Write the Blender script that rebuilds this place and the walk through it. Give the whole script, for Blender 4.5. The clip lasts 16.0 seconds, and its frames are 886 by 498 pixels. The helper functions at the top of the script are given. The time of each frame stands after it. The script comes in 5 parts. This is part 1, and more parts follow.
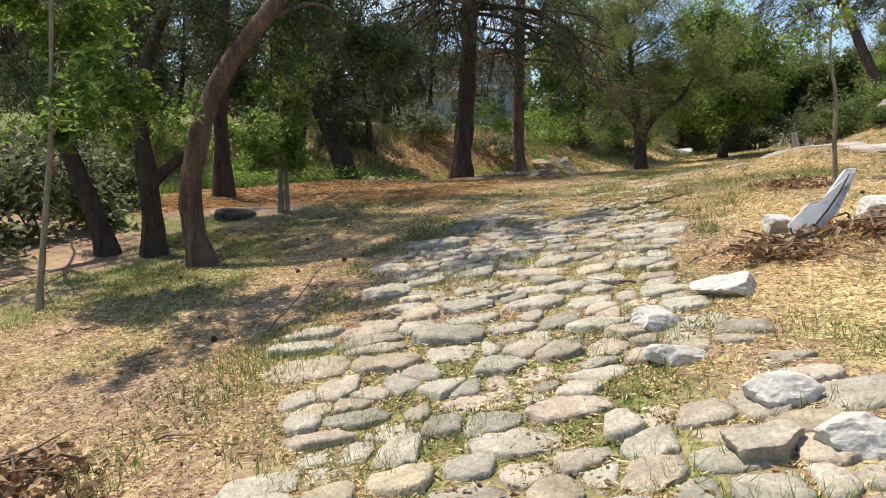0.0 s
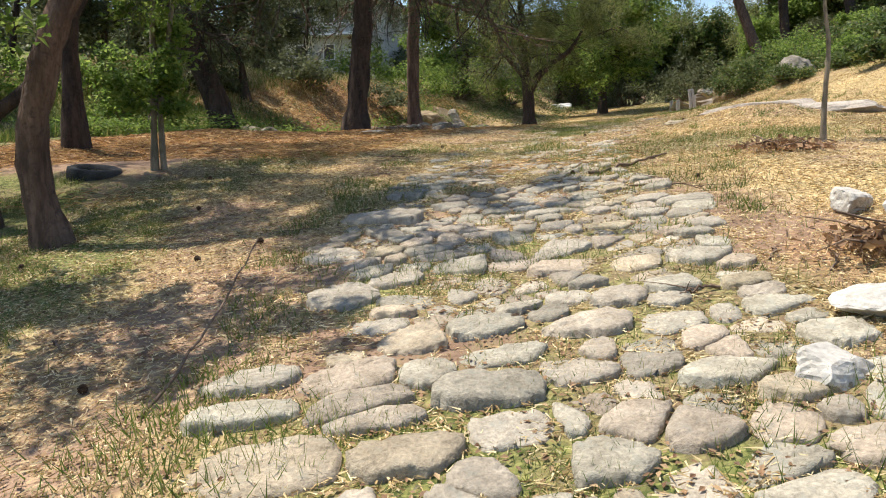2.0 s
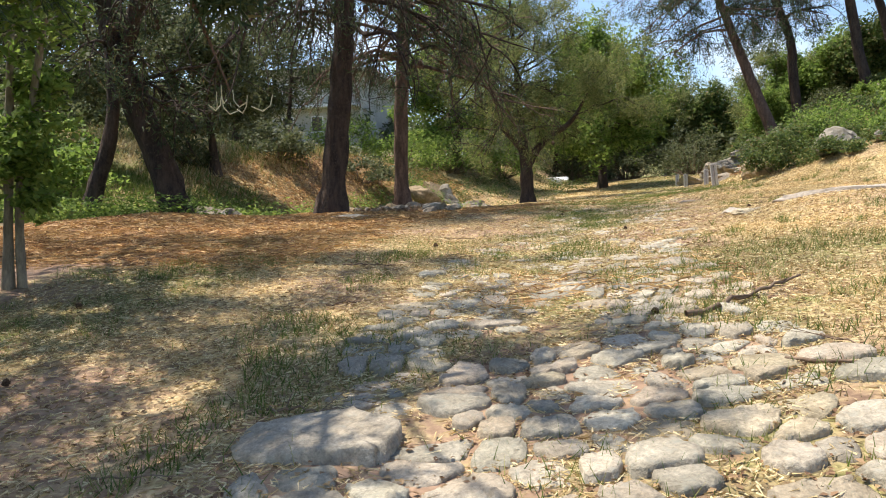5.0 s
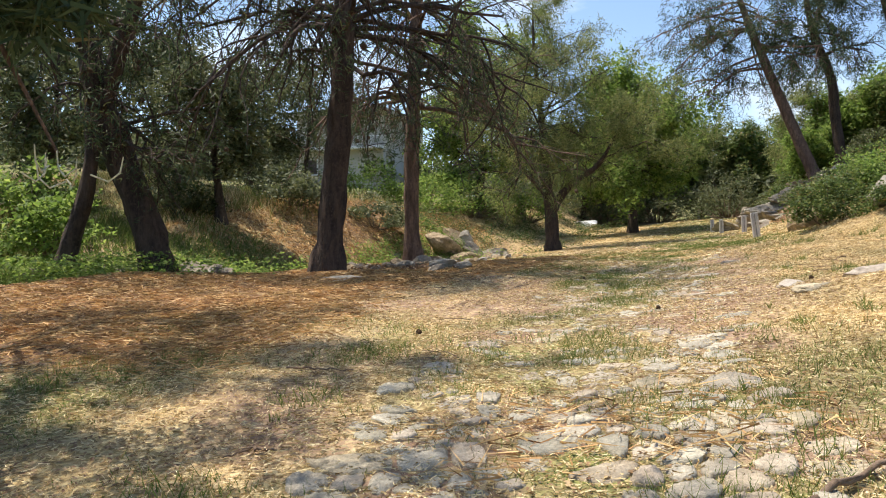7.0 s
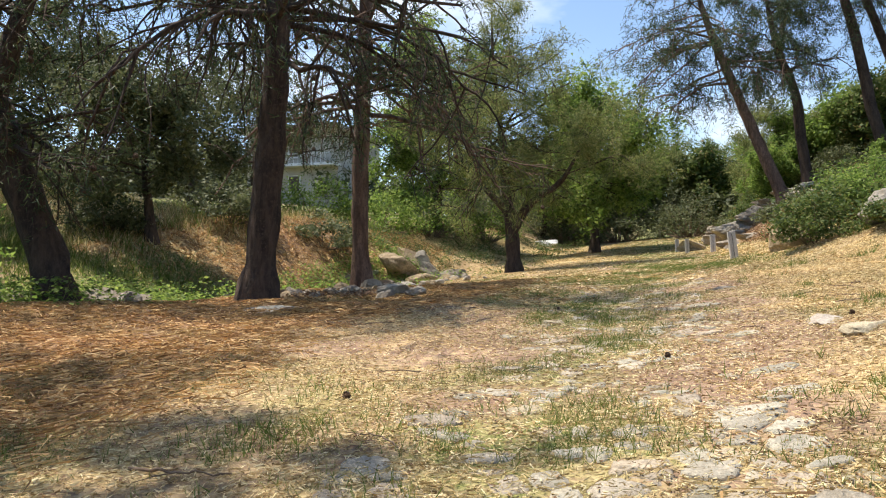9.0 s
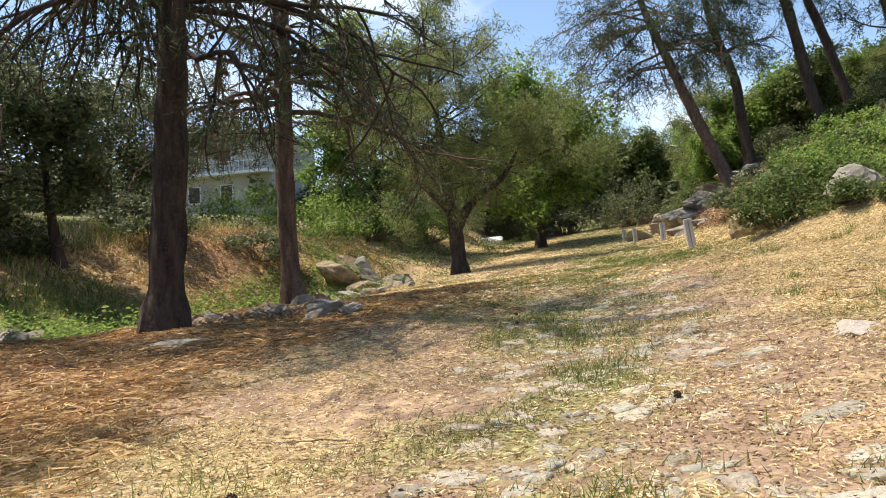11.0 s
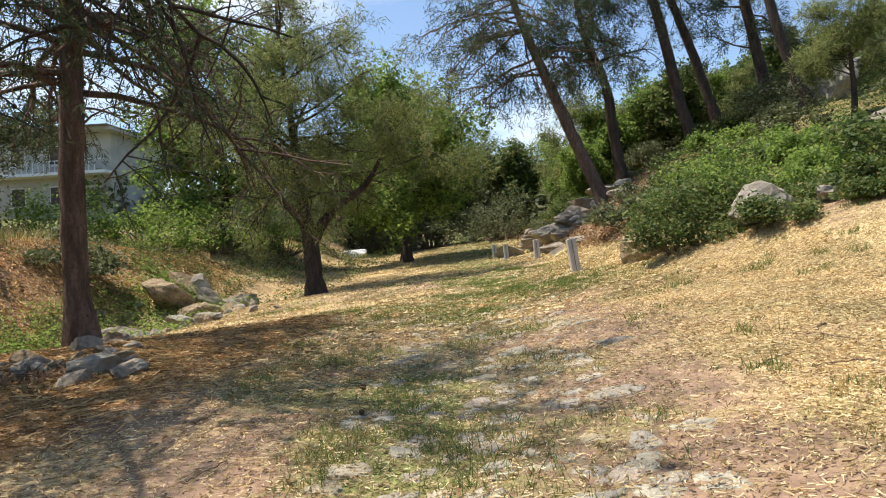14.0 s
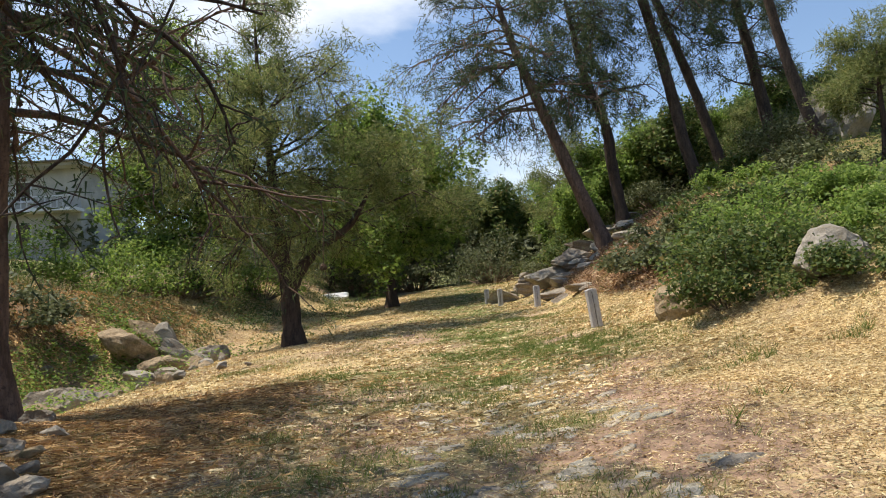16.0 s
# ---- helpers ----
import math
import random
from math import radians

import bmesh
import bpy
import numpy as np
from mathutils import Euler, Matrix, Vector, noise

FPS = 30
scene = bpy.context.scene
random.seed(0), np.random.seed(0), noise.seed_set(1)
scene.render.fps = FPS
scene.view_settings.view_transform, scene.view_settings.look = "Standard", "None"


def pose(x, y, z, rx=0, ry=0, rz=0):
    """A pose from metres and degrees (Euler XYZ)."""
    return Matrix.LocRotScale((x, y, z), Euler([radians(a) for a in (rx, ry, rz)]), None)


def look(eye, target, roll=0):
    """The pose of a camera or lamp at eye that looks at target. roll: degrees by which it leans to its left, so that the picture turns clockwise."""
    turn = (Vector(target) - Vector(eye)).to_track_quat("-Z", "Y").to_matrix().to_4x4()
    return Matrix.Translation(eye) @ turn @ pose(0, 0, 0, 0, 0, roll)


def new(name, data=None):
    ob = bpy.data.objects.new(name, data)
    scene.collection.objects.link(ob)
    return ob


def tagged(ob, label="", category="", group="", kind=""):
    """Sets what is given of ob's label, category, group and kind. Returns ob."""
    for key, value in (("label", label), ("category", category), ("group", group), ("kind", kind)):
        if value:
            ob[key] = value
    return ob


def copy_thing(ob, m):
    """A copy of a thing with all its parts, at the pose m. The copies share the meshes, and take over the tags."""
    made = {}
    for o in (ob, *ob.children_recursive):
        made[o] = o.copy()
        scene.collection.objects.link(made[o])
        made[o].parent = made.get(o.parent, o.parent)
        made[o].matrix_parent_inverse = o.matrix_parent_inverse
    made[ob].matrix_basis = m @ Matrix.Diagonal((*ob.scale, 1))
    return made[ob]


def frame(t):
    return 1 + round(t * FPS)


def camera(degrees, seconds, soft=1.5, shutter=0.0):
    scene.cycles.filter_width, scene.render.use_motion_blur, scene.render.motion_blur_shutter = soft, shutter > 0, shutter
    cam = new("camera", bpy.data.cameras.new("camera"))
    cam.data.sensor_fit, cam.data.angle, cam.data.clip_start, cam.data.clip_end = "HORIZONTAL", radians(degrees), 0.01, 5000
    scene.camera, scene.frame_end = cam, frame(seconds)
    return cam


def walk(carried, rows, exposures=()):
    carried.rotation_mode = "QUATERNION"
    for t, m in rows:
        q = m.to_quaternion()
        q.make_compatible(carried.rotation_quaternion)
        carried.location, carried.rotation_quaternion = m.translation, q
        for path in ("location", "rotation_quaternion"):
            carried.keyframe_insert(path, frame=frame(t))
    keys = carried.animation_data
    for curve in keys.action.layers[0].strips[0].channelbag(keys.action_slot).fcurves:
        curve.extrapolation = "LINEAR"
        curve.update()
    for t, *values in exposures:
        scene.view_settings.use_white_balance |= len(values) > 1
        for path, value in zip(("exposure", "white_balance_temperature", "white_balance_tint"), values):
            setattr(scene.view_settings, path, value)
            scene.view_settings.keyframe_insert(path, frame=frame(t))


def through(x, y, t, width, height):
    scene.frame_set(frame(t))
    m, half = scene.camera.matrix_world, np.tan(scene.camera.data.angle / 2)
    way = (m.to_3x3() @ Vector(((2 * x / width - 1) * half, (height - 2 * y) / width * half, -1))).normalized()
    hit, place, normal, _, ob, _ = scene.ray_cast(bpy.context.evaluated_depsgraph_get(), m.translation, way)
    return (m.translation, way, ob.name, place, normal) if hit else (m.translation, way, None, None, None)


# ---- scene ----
cam = camera(60.9, 16.0, 1.1)
PATH = [
    (0, (0.803, 0.997, 1.274), (0.661, 2.984, 1.099), -0.4),
    (0.5, (0.61, 1.42, 1.276), (0.554, 3.414, 1.137), 0.8),
    (1, (0.439, 1.936, 1.302), (0.452, 3.93, 1.143), 0.3),
    (1.5, (0.164, 2.4, 1.285), (0.236, 4.39, 1.102), 0.7),
    (2, (0.022, 2.849, 1.306), (0.228, 4.815, 1.006), 0.6),
    (2.5, (-0.023, 3.372, 1.404), (0.24, 5.322, 1.05), -0.5),
    (3, (-0.068, 3.878, 1.388), (0.24, 5.817, 1.009), 0.1),
    (3.5, (0.028, 4.405, 1.44), (0.401, 6.347, 1.141), 0.1),
    (4, (0.103, 4.903, 1.553), (0.416, 6.858, 1.275), 0.5),
    (4.2, (0.137, 5.15, 1.558), (0.425, 7.126, 1.434), 0.6),
    (6.3, (0.726, 7.172, 1.806), (0.899, 9.161, 1.692), 0.0),
    (6.5, (0.795, 7.329, 1.891), (0.96, 9.317, 1.752), 0.3),
    (7, (0.916, 7.711, 1.915), (1.067, 9.706, 1.903), 0.7),
    (7.5, (0.991, 8.07, 1.978), (1.16, 10.063, 1.971), 0.6),
    (8, (1.131, 8.527, 2.004), (1.202, 10.524, 2.084), 0.6),
    (8.5, (1.196, 9.0, 1.944), (1.398, 10.989, 2.001), -0.1),
    (8.6, (1.194, 9.11, 1.951), (1.413, 11.097, 2.015), 0.5),
    (8.7, (1.187, 9.234, 1.96), (1.424, 11.22, 2.0), 0.9),
    (10.8, (1.466, 10.942, 2.056), (1.865, 12.902, 2.105), -2.8),
    (11, (1.511, 11.086, 2.11), (1.917, 13.044, 2.148), -2.8),
    (11.5, (1.672, 11.585, 2.136), (2.215, 13.51, 2.126), -2.4),
    (12, (1.818, 12.056, 2.17), (2.461, 13.949, 2.118), -0.1),
    (12.5, (1.996, 12.554, 2.238), (2.757, 14.401, 2.131), -0.1),
    (13, (2.103, 12.943, 2.31), (2.802, 14.812, 2.447), -1.2),
    (13.5, (2.328, 13.325, 2.337), (3.226, 15.109, 2.443), -1.3),
    (14, (2.519, 13.799, 2.405), (3.262, 15.655, 2.452), -2.4),
    (14.5, (2.735, 14.312, 2.497), (3.556, 16.133, 2.604), -1.3),
    (15, (2.899, 14.878, 2.492), (3.717, 16.702, 2.56), -2.0),
    (15.5, (2.935, 15.414, 2.592), (3.714, 17.252, 2.709), -2.2),
    (16, (3.009, 15.936, 2.677), (3.802, 17.766, 2.827), -2.2),
]
walk(cam, [(t, look(eye, target, roll)) for t, eye, target, roll in PATH],
     [(0.0, 0.40), (2.0, 0.42), (3.5, 0.56), (6.3, 0.64), (7.0, 0.57), (8.5, 0.57), (11.0, 0.52), (13.0, 0.52), (16.0, 0.26)])


# ---- world and sun ----
SUN_ELEV, SUN_TURN = radians(65.5), radians(-58)  # the turn counts clockwise from +y
world = bpy.data.worlds.new("world")
scene.world = world
world.use_nodes = True
_n, _l = world.node_tree.nodes, world.node_tree.links
_sky = _n.new("ShaderNodeTexSky")
_sky.sky_type, _sky.sun_disc, _sky.sun_elevation, _sky.sun_rotation = "NISHITA", False, SUN_ELEV, SUN_TURN
_sky.air_density, _sky.dust_density, _sky.ozone_density = 1.0, 0.7, 2.0
_coord, _cloud, _band = _n.new("ShaderNodeTexCoord"), _n.new("ShaderNodeTexNoise"), _n.new("ShaderNodeMapRange")
_stretch = _n.new("ShaderNodeMapping")
_stretch.inputs["Scale"].default_value = (1.0, 1.0, 2.6)
_stretch.inputs["Location"].default_value = (0.35, 0.1, 0.2)
_cloud.inputs["Scale"].default_value, _cloud.inputs["Detail"].default_value, _cloud.inputs["Roughness"].default_value = 2.2, 7, 0.55
_band.inputs["From Min"].default_value, _band.inputs["From Max"].default_value = 0.55, 0.78
_white = _n.new("ShaderNodeMix")
_white.data_type = "RGBA"
_white.inputs["B"].default_value = (7.5, 7.6, 7.8, 1)
_l.new(_coord.outputs["Generated"], _stretch.inputs["Vector"])
_l.new(_stretch.outputs["Vector"], _cloud.inputs["Vector"])
_toward, _lift = _n.new("ShaderNodeVectorMath"), _n.new("ShaderNodeMath")  # more cloud low down to the north-east
_toward.operation, _lift.operation = "DOT_PRODUCT", "MULTIPLY_ADD"
_toward.inputs[1].default_value = (0.22, 0.88, 0.42)
_lift.inputs[1].default_value = 0.9
_shift = _n.new("ShaderNodeMath")
_shift.operation = "SUBTRACT"
_shift.inputs[1].default_value = 0.80
_l.new(_coord.outputs["Generated"], _toward.inputs[0])
_l.new(_toward.outputs["Value"], _lift.inputs[0])
_l.new(_cloud.outputs["Fac"], _lift.inputs[2])
_l.new(_lift.outputs["Value"], _shift.inputs[0])
_l.new(_shift.outputs["Value"], _band.inputs["Value"])
_l.new(_band.outputs["Result"], _white.inputs["Factor"])
_l.new(_sky.outputs["Color"], _white.inputs["A"])
_l.new(_white.outputs["Result"], _n["Background"].inputs["Color"])
_n["Background"].inputs["Strength"].default_value = 0.145
sun = new("sun", bpy.data.lights.new("sun", "SUN"))
sun.data.energy, sun.data.angle, sun.data.color = 5.4, radians(0.53), (1.0, 0.925, 0.81)
_way = Vector((math.sin(SUN_TURN) * math.cos(SUN_ELEV), math.cos(SUN_TURN) * math.cos(SUN_ELEV), math.sin(SUN_ELEV)))
sun.matrix_world = look(_way * 60, (0, 0, 0))


# ---- materials ----
def material(name, rough=0.8, metal=0.0):
    m = bpy.data.materials.new(name)
    m.use_nodes = True
    b = m.node_tree.nodes["Principled BSDF"]
    b.inputs["Roughness"].default_value, b.inputs["Metallic"].default_value = rough, metal
    b.inputs["Specular IOR Level"].default_value = 0.25
    return m, m.node_tree.nodes, m.node_tree.links, b


def ramp_node(nodes, stops):
    r = nodes.new("ShaderNodeValToRGB")
    while len(r.color_ramp.elements) < len(stops):
        r.color_ramp.elements.new(0.5)
    for e, (p, c) in zip(r.color_ramp.elements, stops):
        e.position, e.color = p, (*c, 1)
    return r


def noise_node(nodes, links, scale, detail=6, rough=0.6, coord="Object", stretch=None):
    c, n = nodes.new("ShaderNodeNewGeometry" if coord == "Position" else "ShaderNodeTexCoord"), nodes.new("ShaderNodeTexNoise")
    n.inputs["Scale"].default_value, n.inputs["Detail"].default_value, n.inputs["Roughness"].default_value = scale, detail, rough
    if stretch:
        m = nodes.new("ShaderNodeMapping")
        m.inputs["Scale"].default_value = stretch
        links.new(c.outputs[coord], m.inputs["Vector"])
        links.new(m.outputs["Vector"], n.inputs["Vector"])
    else:
        links.new(c.outputs[coord], n.inputs["Vector"])
    return n


def mixed(nodes, links, a, b, fac, how="MIX"):
    m = nodes.new("ShaderNodeMix")
    m.data_type, m.blend_type = "RGBA", how
    for key, v in (("A", a), ("B", b), ("Factor", fac)):
        if isinstance(v, (int, float)):
            m.inputs[key].default_value = v
        elif isinstance(v, tuple):
            m.inputs[key].default_value = (*v, 1)
        else:
            links.new(v, m.inputs[key])
    return m.outputs["Result"]


def bumped(nodes, links, b, height, strength, dist):
    u = nodes.new("ShaderNodeBump")
    u.inputs["Strength"].default_value, u.inputs["Distance"].default_value = strength, dist
    links.new(height, u.inputs["Height"])
    links.new(u.outputs["Normal"], b.inputs["Normal"])


def grainy(name, dark, light, scale, fine=40, rough=0.85, bump=0.5, dist=0.01, spots=None, stretch=None, grain=0.45, coord="Object"):
    """A material with broad stains and fine grain; spots: a third colour in blotches."""
    m, n, l, b = material(name, rough)
    big = noise_node(n, l, scale, 5, 0.6, coord, stretch)
    small = noise_node(n, l, fine, 4, 0.7, coord, stretch)
    r = ramp_node(n, [(0.3, dark), (0.7, light)])
    l.new(big.outputs["Fac"], r.inputs["Fac"])
    g = ramp_node(n, [(0.25, (1 - grain,) * 3), (0.75, (1 + grain * 0.55,) * 3)])
    l.new(small.outputs["Fac"], g.inputs["Fac"])
    c = mixed(n, l, r.outputs["Color"], g.outputs["Color"], 1.0, "MULTIPLY")
    if spots:
        sp = noise_node(n, l, scale * 2.7, 6, 0.7, coord)
        sr = ramp_node(n, [(0.52, (0, 0, 0)), (0.66, (1, 1, 1))])
        l.new(sp.outputs["Fac"], sr.inputs["Fac"])
        c = mixed(n, l, c, spots, sr.outputs["Color"])
    l.new(c, b.inputs["Base Color"])
    bumped(n, l, b, small.outputs["Fac"], bump, dist)
    return m


def varied(m, amount=0.35, joined=False):
    """Shift colour and brightness from object to object, or from piece to piece of a joined mesh."""
    n, l = m.node_tree.nodes, m.node_tree.links
    b = n["Principled BSDF"]
    link = b.inputs["Base Color"].links[0]
    src = link.from_socket
    info, r = n.new("ShaderNodeObjectInfo"), n.new("ShaderNodeMapRange")
    r.inputs["To Min"].default_value, r.inputs["To Max"].default_value = 1 - amount, 1 + amount
    dice = n.new("ShaderNodeNewGeometry").outputs["Random Per Island"] if joined else info.outputs["Random"]
    l.new(dice, r.inputs["Value"])
    h, turn, other = n.new("ShaderNodeHueSaturation"), n.new("ShaderNodeMath"), n.new("ShaderNodeMath")
    turn.operation, turn.inputs[1].default_value = "MULTIPLY", 7.31
    other.operation = "FRACT"
    l.new(dice, turn.inputs[0])
    l.new(turn.outputs["Value"], other.inputs[0])
    tint = ramp_node(n, [(0.0, (0.97, 1.0, 0.98)), (0.5, (1.0, 1.0, 1.0)), (0.8, (1.06, 0.98, 0.94)), (1.0, (1.06, 1.01, 0.86))])
    l.new(other.outputs["Value"], tint.inputs["Fac"])
    l.new(r.outputs["Result"], h.inputs["Value"])
    l.new(mixed(n, l, src, tint.outputs["Color"], 1.0, "MULTIPLY"), h.inputs["Color"])
    l.new(h.outputs["Color"], b.inputs["Base Color"])
    return m


def leafy(name, stops, through=0.45, rough=0.6):
    """Leaves, needles and blades: colour from piece to piece, with light passing through."""
    m, n, l, b = material(name, rough)
    geo = n.new("ShaderNodeNewGeometry")
    r = ramp_node(n, stops)
    l.new(geo.outputs["Random Per Island"], r.inputs["Fac"])
    big = noise_node(n, l, 0.9, 3, 0.5)
    g = ramp_node(n, [(0.3, (0.72, 0.75, 0.7)), (0.7, (1.2, 1.15, 1.1))])
    l.new(big.outputs["Fac"], g.inputs["Fac"])
    c = mixed(n, l, r.outputs["Color"], g.outputs["Color"], 1.0, "MULTIPLY")
    l.new(c, b.inputs["Base Color"])
    t, mix = n.new("ShaderNodeBsdfTranslucent"), n.new("ShaderNodeMixShader")
    l.new(c, t.inputs["Color"])
    mix.inputs["Fac"].default_value = through
    l.new(b.outputs["BSDF"], mix.inputs[1])
    l.new(t.outputs["BSDF"], mix.inputs[2])
    l.new(mix.outputs["Shader"], n["Material Output"].inputs["Surface"])
    return m


def ground_material():
    m, n, l, b = material("earth_and_litter", 0.95)
    a = n.new("ShaderNodeAttribute")
    a.attribute_name = "cover"
    sep = n.new("ShaderNodeSeparateColor")
    l.new(a.outputs["Color"], sep.inputs["Color"])
    big, mid, small = noise_node(n, l, 0.7, 6, 0.6), noise_node(n, l, 6, 8, 0.7), noise_node(n, l, 55, 5, 0.75)
    soil = ramp_node(n, [(0.3, (0.17, 0.105, 0.068)), (0.7, (0.45, 0.305, 0.205))])
    straw = ramp_node(n, [(0.25, (0.26, 0.18, 0.08)), (0.5, (0.50, 0.37, 0.17)), (0.75, (0.72, 0.57, 0.31))])
    green = ramp_node(n, [(0.3, (0.075, 0.095, 0.025)), (0.7, (0.25, 0.25, 0.08))])
    duff = ramp_node(n, [(0.3, (0.11, 0.055, 0.03)), (0.7, (0.42, 0.24, 0.11))])
    chip, where, chip2 = n.new("ShaderNodeTexVoronoi"), n.new("ShaderNodeTexCoord"), n.new("ShaderNodeTexVoronoi")
    bent = noise_node(n, l, 9, 2, 0.5)
    warp = n.new("ShaderNodeVectorMath")
    warp.operation = "MULTIPLY_ADD"
    warp.inputs[1].default_value = (0.12, 0.12, 0.0)
    l.new(bent.outputs["Color"], warp.inputs[0])
    l.new(where.outputs["Object"], warp.inputs[2])
    for v, sc, st in ((chip, 58, (1.0, 0.45, 1.0)), (chip2, 66, (0.4, 1.0, 1.0))):
        mp = n.new("ShaderNodeMapping")
        mp.inputs["Scale"].default_value = st
        l.new(warp.outputs["Vector"], mp.inputs["Vector"])
        l.new(mp.outputs["Vector"], v.inputs["Vector"])
        v.inputs["Scale"].default_value = sc
    grey, grey2 = n.new("ShaderNodeRGBToBW"), n.new("ShaderNodeRGBToBW")
    l.new(chip.outputs["Color"], grey.inputs["Color"])
    l.new(chip2.outputs["Color"], grey2.inputs["Color"])
    both = n.new("ShaderNodeMath")
    both.operation = "ADD"
    l.new(grey.outputs["Val"], both.inputs[0])
    l.new(grey2.outputs["Val"], both.inputs[1])
    half = n.new("ShaderNodeMath")
    half.operation = "MULTIPLY"
    half.inputs[1].default_value = 0.5
    l.new(both.outputs["Value"], half.inputs[0])
    for r, src in ((soil, mid.outputs["Fac"]), (straw, half.outputs["Value"]), (green, half.outputs["Value"]), (duff, half.outputs["Value"])):
        l.new(src, r.inputs["Fac"])
    c = soil.outputs["Color"]
    for r, ch in ((straw, "Green"), (duff, "Blue"), (green, "Red")):
        add = n.new("ShaderNodeMath")
        add.operation = "MULTIPLY_ADD"
        l.new(mid.outputs["Fac"], add.inputs[0])
        add.inputs[1].default_value = 1.1
        l.new(sep.outputs[ch], add.inputs[2])
        edge = n.new("ShaderNodeMapRange")
        edge.inputs["From Min"].default_value, edge.inputs["From Max"].default_value = 0.82, 1.2
        l.new(add.outputs["Value"], edge.inputs["Value"])
        c = mixed(n, l, c, r.outputs["Color"], edge.outputs["Result"])
    g = ramp_node(n, [(0.3, (0.7, 0.7, 0.7)), (0.7, (1.15, 1.15, 1.15))])
    l.new(big.outputs["Fac"], g.inputs["Fac"])
    c = mixed(n, l, c, g.outputs["Color"], 1.0, "MULTIPLY")
    l.new(c, b.inputs["Base Color"])
    bumped(n, l, b, half.outputs["Value"], 0.9, 0.012)
    return m


M_GROUND = ground_material()
M_COBBLE = varied(grainy("weathered_cobble", (0.26, 0.225, 0.17), (0.49, 0.435, 0.345), 7, 55, 0.92, 0.8, 0.012, (0.30, 0.285, 0.235), grain=0.5, coord="Position"), 0.22)
M_COBBLE_REST = varied(grainy("weathered_cobble_rest", (0.26, 0.225, 0.17), (0.49, 0.435, 0.345), 7, 55, 0.92, 0.8, 0.012, (0.30, 0.285, 0.235), grain=0.5, coord="Position"), 0.22, True)
M_PALE = grainy("pale_limestone", (0.40, 0.37, 0.32), (0.66, 0.63, 0.57), 4, 35, 0.85, 0.6, 0.01, (0.36, 0.32, 0.26), grain=0.3)
M_ROCK = grainy("lichened_rock", (0.17, 0.135, 0.10), (0.42, 0.36, 0.28), 1.6, 22, 0.9, 0.8, 0.03, (0.33, 0.32, 0.27))
M_BEDROCK = grainy("sunlit_bedrock", (0.32, 0.27, 0.22), (0.55, 0.48, 0.40), 1.5, 30, 0.9, 0.6, 0.02, (0.36, 0.32, 0.27))
M_TAN = grainy("tan_mossy_boulder", (0.20, 0.145, 0.085), (0.50, 0.38, 0.24), 1.8, 20, 0.9, 0.8, 0.03, (0.15, 0.13, 0.07))
M_BOULDER = grainy("lichened_grey_boulder", (0.22, 0.19, 0.15), (0.46, 0.42, 0.35), 2.2, 24, 0.9, 0.7, 0.02, (0.20, 0.17, 0.12))
M_BARK = grainy("pine_bark", (0.03, 0.023, 0.019), (0.12, 0.082, 0.062), 7, 26, 0.95, 1.0, 0.04, (0.10, 0.07, 0.055), (1, 1, 0.25))
M_BARK_RED = grainy("reddish_pine_bark", (0.08, 0.052, 0.04), (0.27, 0.18, 0.135), 7, 26, 0.95, 1.0, 0.05, (0.09, 0.06, 0.05), (1, 1, 0.25))
M_BARK_GREY = grainy("smooth_grey_bark", (0.16, 0.13, 0.09), (0.36, 0.31, 0.23), 9, 40, 0.9, 0.5, 0.01, None, (1, 1, 0.3))
M_TWIG = grainy("dry_twig_bark", (0.10, 0.065, 0.045), (0.28, 0.20, 0.14), 8, 50, 0.9, 0.5, 0.01)
M_CONE = grainy("pine_cone_scales", (0.05, 0.03, 0.02), (0.16, 0.10, 0.06), 20, 60, 0.8, 0.8, 0.01)
M_NEEDLE = leafy("pine_needles", [(0.0, (0.035, 0.06, 0.03)), (0.5, (0.075, 0.11, 0.05)), (0.9, (0.12, 0.15, 0.065)), (1.0, (0.20, 0.15, 0.07))], 0.3)
M_NEEDLE_PALE = leafy("grey_green_needles", [(0.0, (0.10, 0.13, 0.04)), (0.6, (0.22, 0.26, 0.09)), (1.0, (0.36, 0.35, 0.15))], 0.5)
M_LEAF = leafy("fresh_green_leaves", [(0.0, (0.09, 0.15, 0.03)), (0.5, (0.19, 0.29, 0.06)), (1.0, (0.34, 0.42, 0.11))], 0.55)
M_LEAF_OLIVE = leafy("olive_green_leaves", [(0.0, (0.06, 0.075, 0.035)), (0.5, (0.115, 0.135, 0.06)), (1.0, (0.20, 0.21, 0.11))], 0.35)
M_LEAF_SHRUB = leafy("shrub_leaves", [(0.0, (0.05, 0.08, 0.025)), (0.5, (0.10, 0.15, 0.04)), (0.85, (0.17, 0.21, 0.06)), (1.0, (0.26, 0.2, 0.09))], 0.4)
M_GRASS = leafy("green_grass_blades", [(0.0, (0.08, 0.14, 0.025)), (0.55, (0.16, 0.22, 0.05)), (1.0, (0.36, 0.34, 0.13))], 0.4)
M_STRAW = leafy("dry_straw", [(0.0, (0.22, 0.14, 0.06)), (0.35, (0.52, 0.38, 0.18)), (1.0, (0.88, 0.75, 0.48))], 0.2)
M_SHOOT = grainy("pale_pine_shoots", (0.50, 0.46, 0.30), (0.72, 0.68, 0.50), 12, 60, 0.7, 0.3, 0.004)
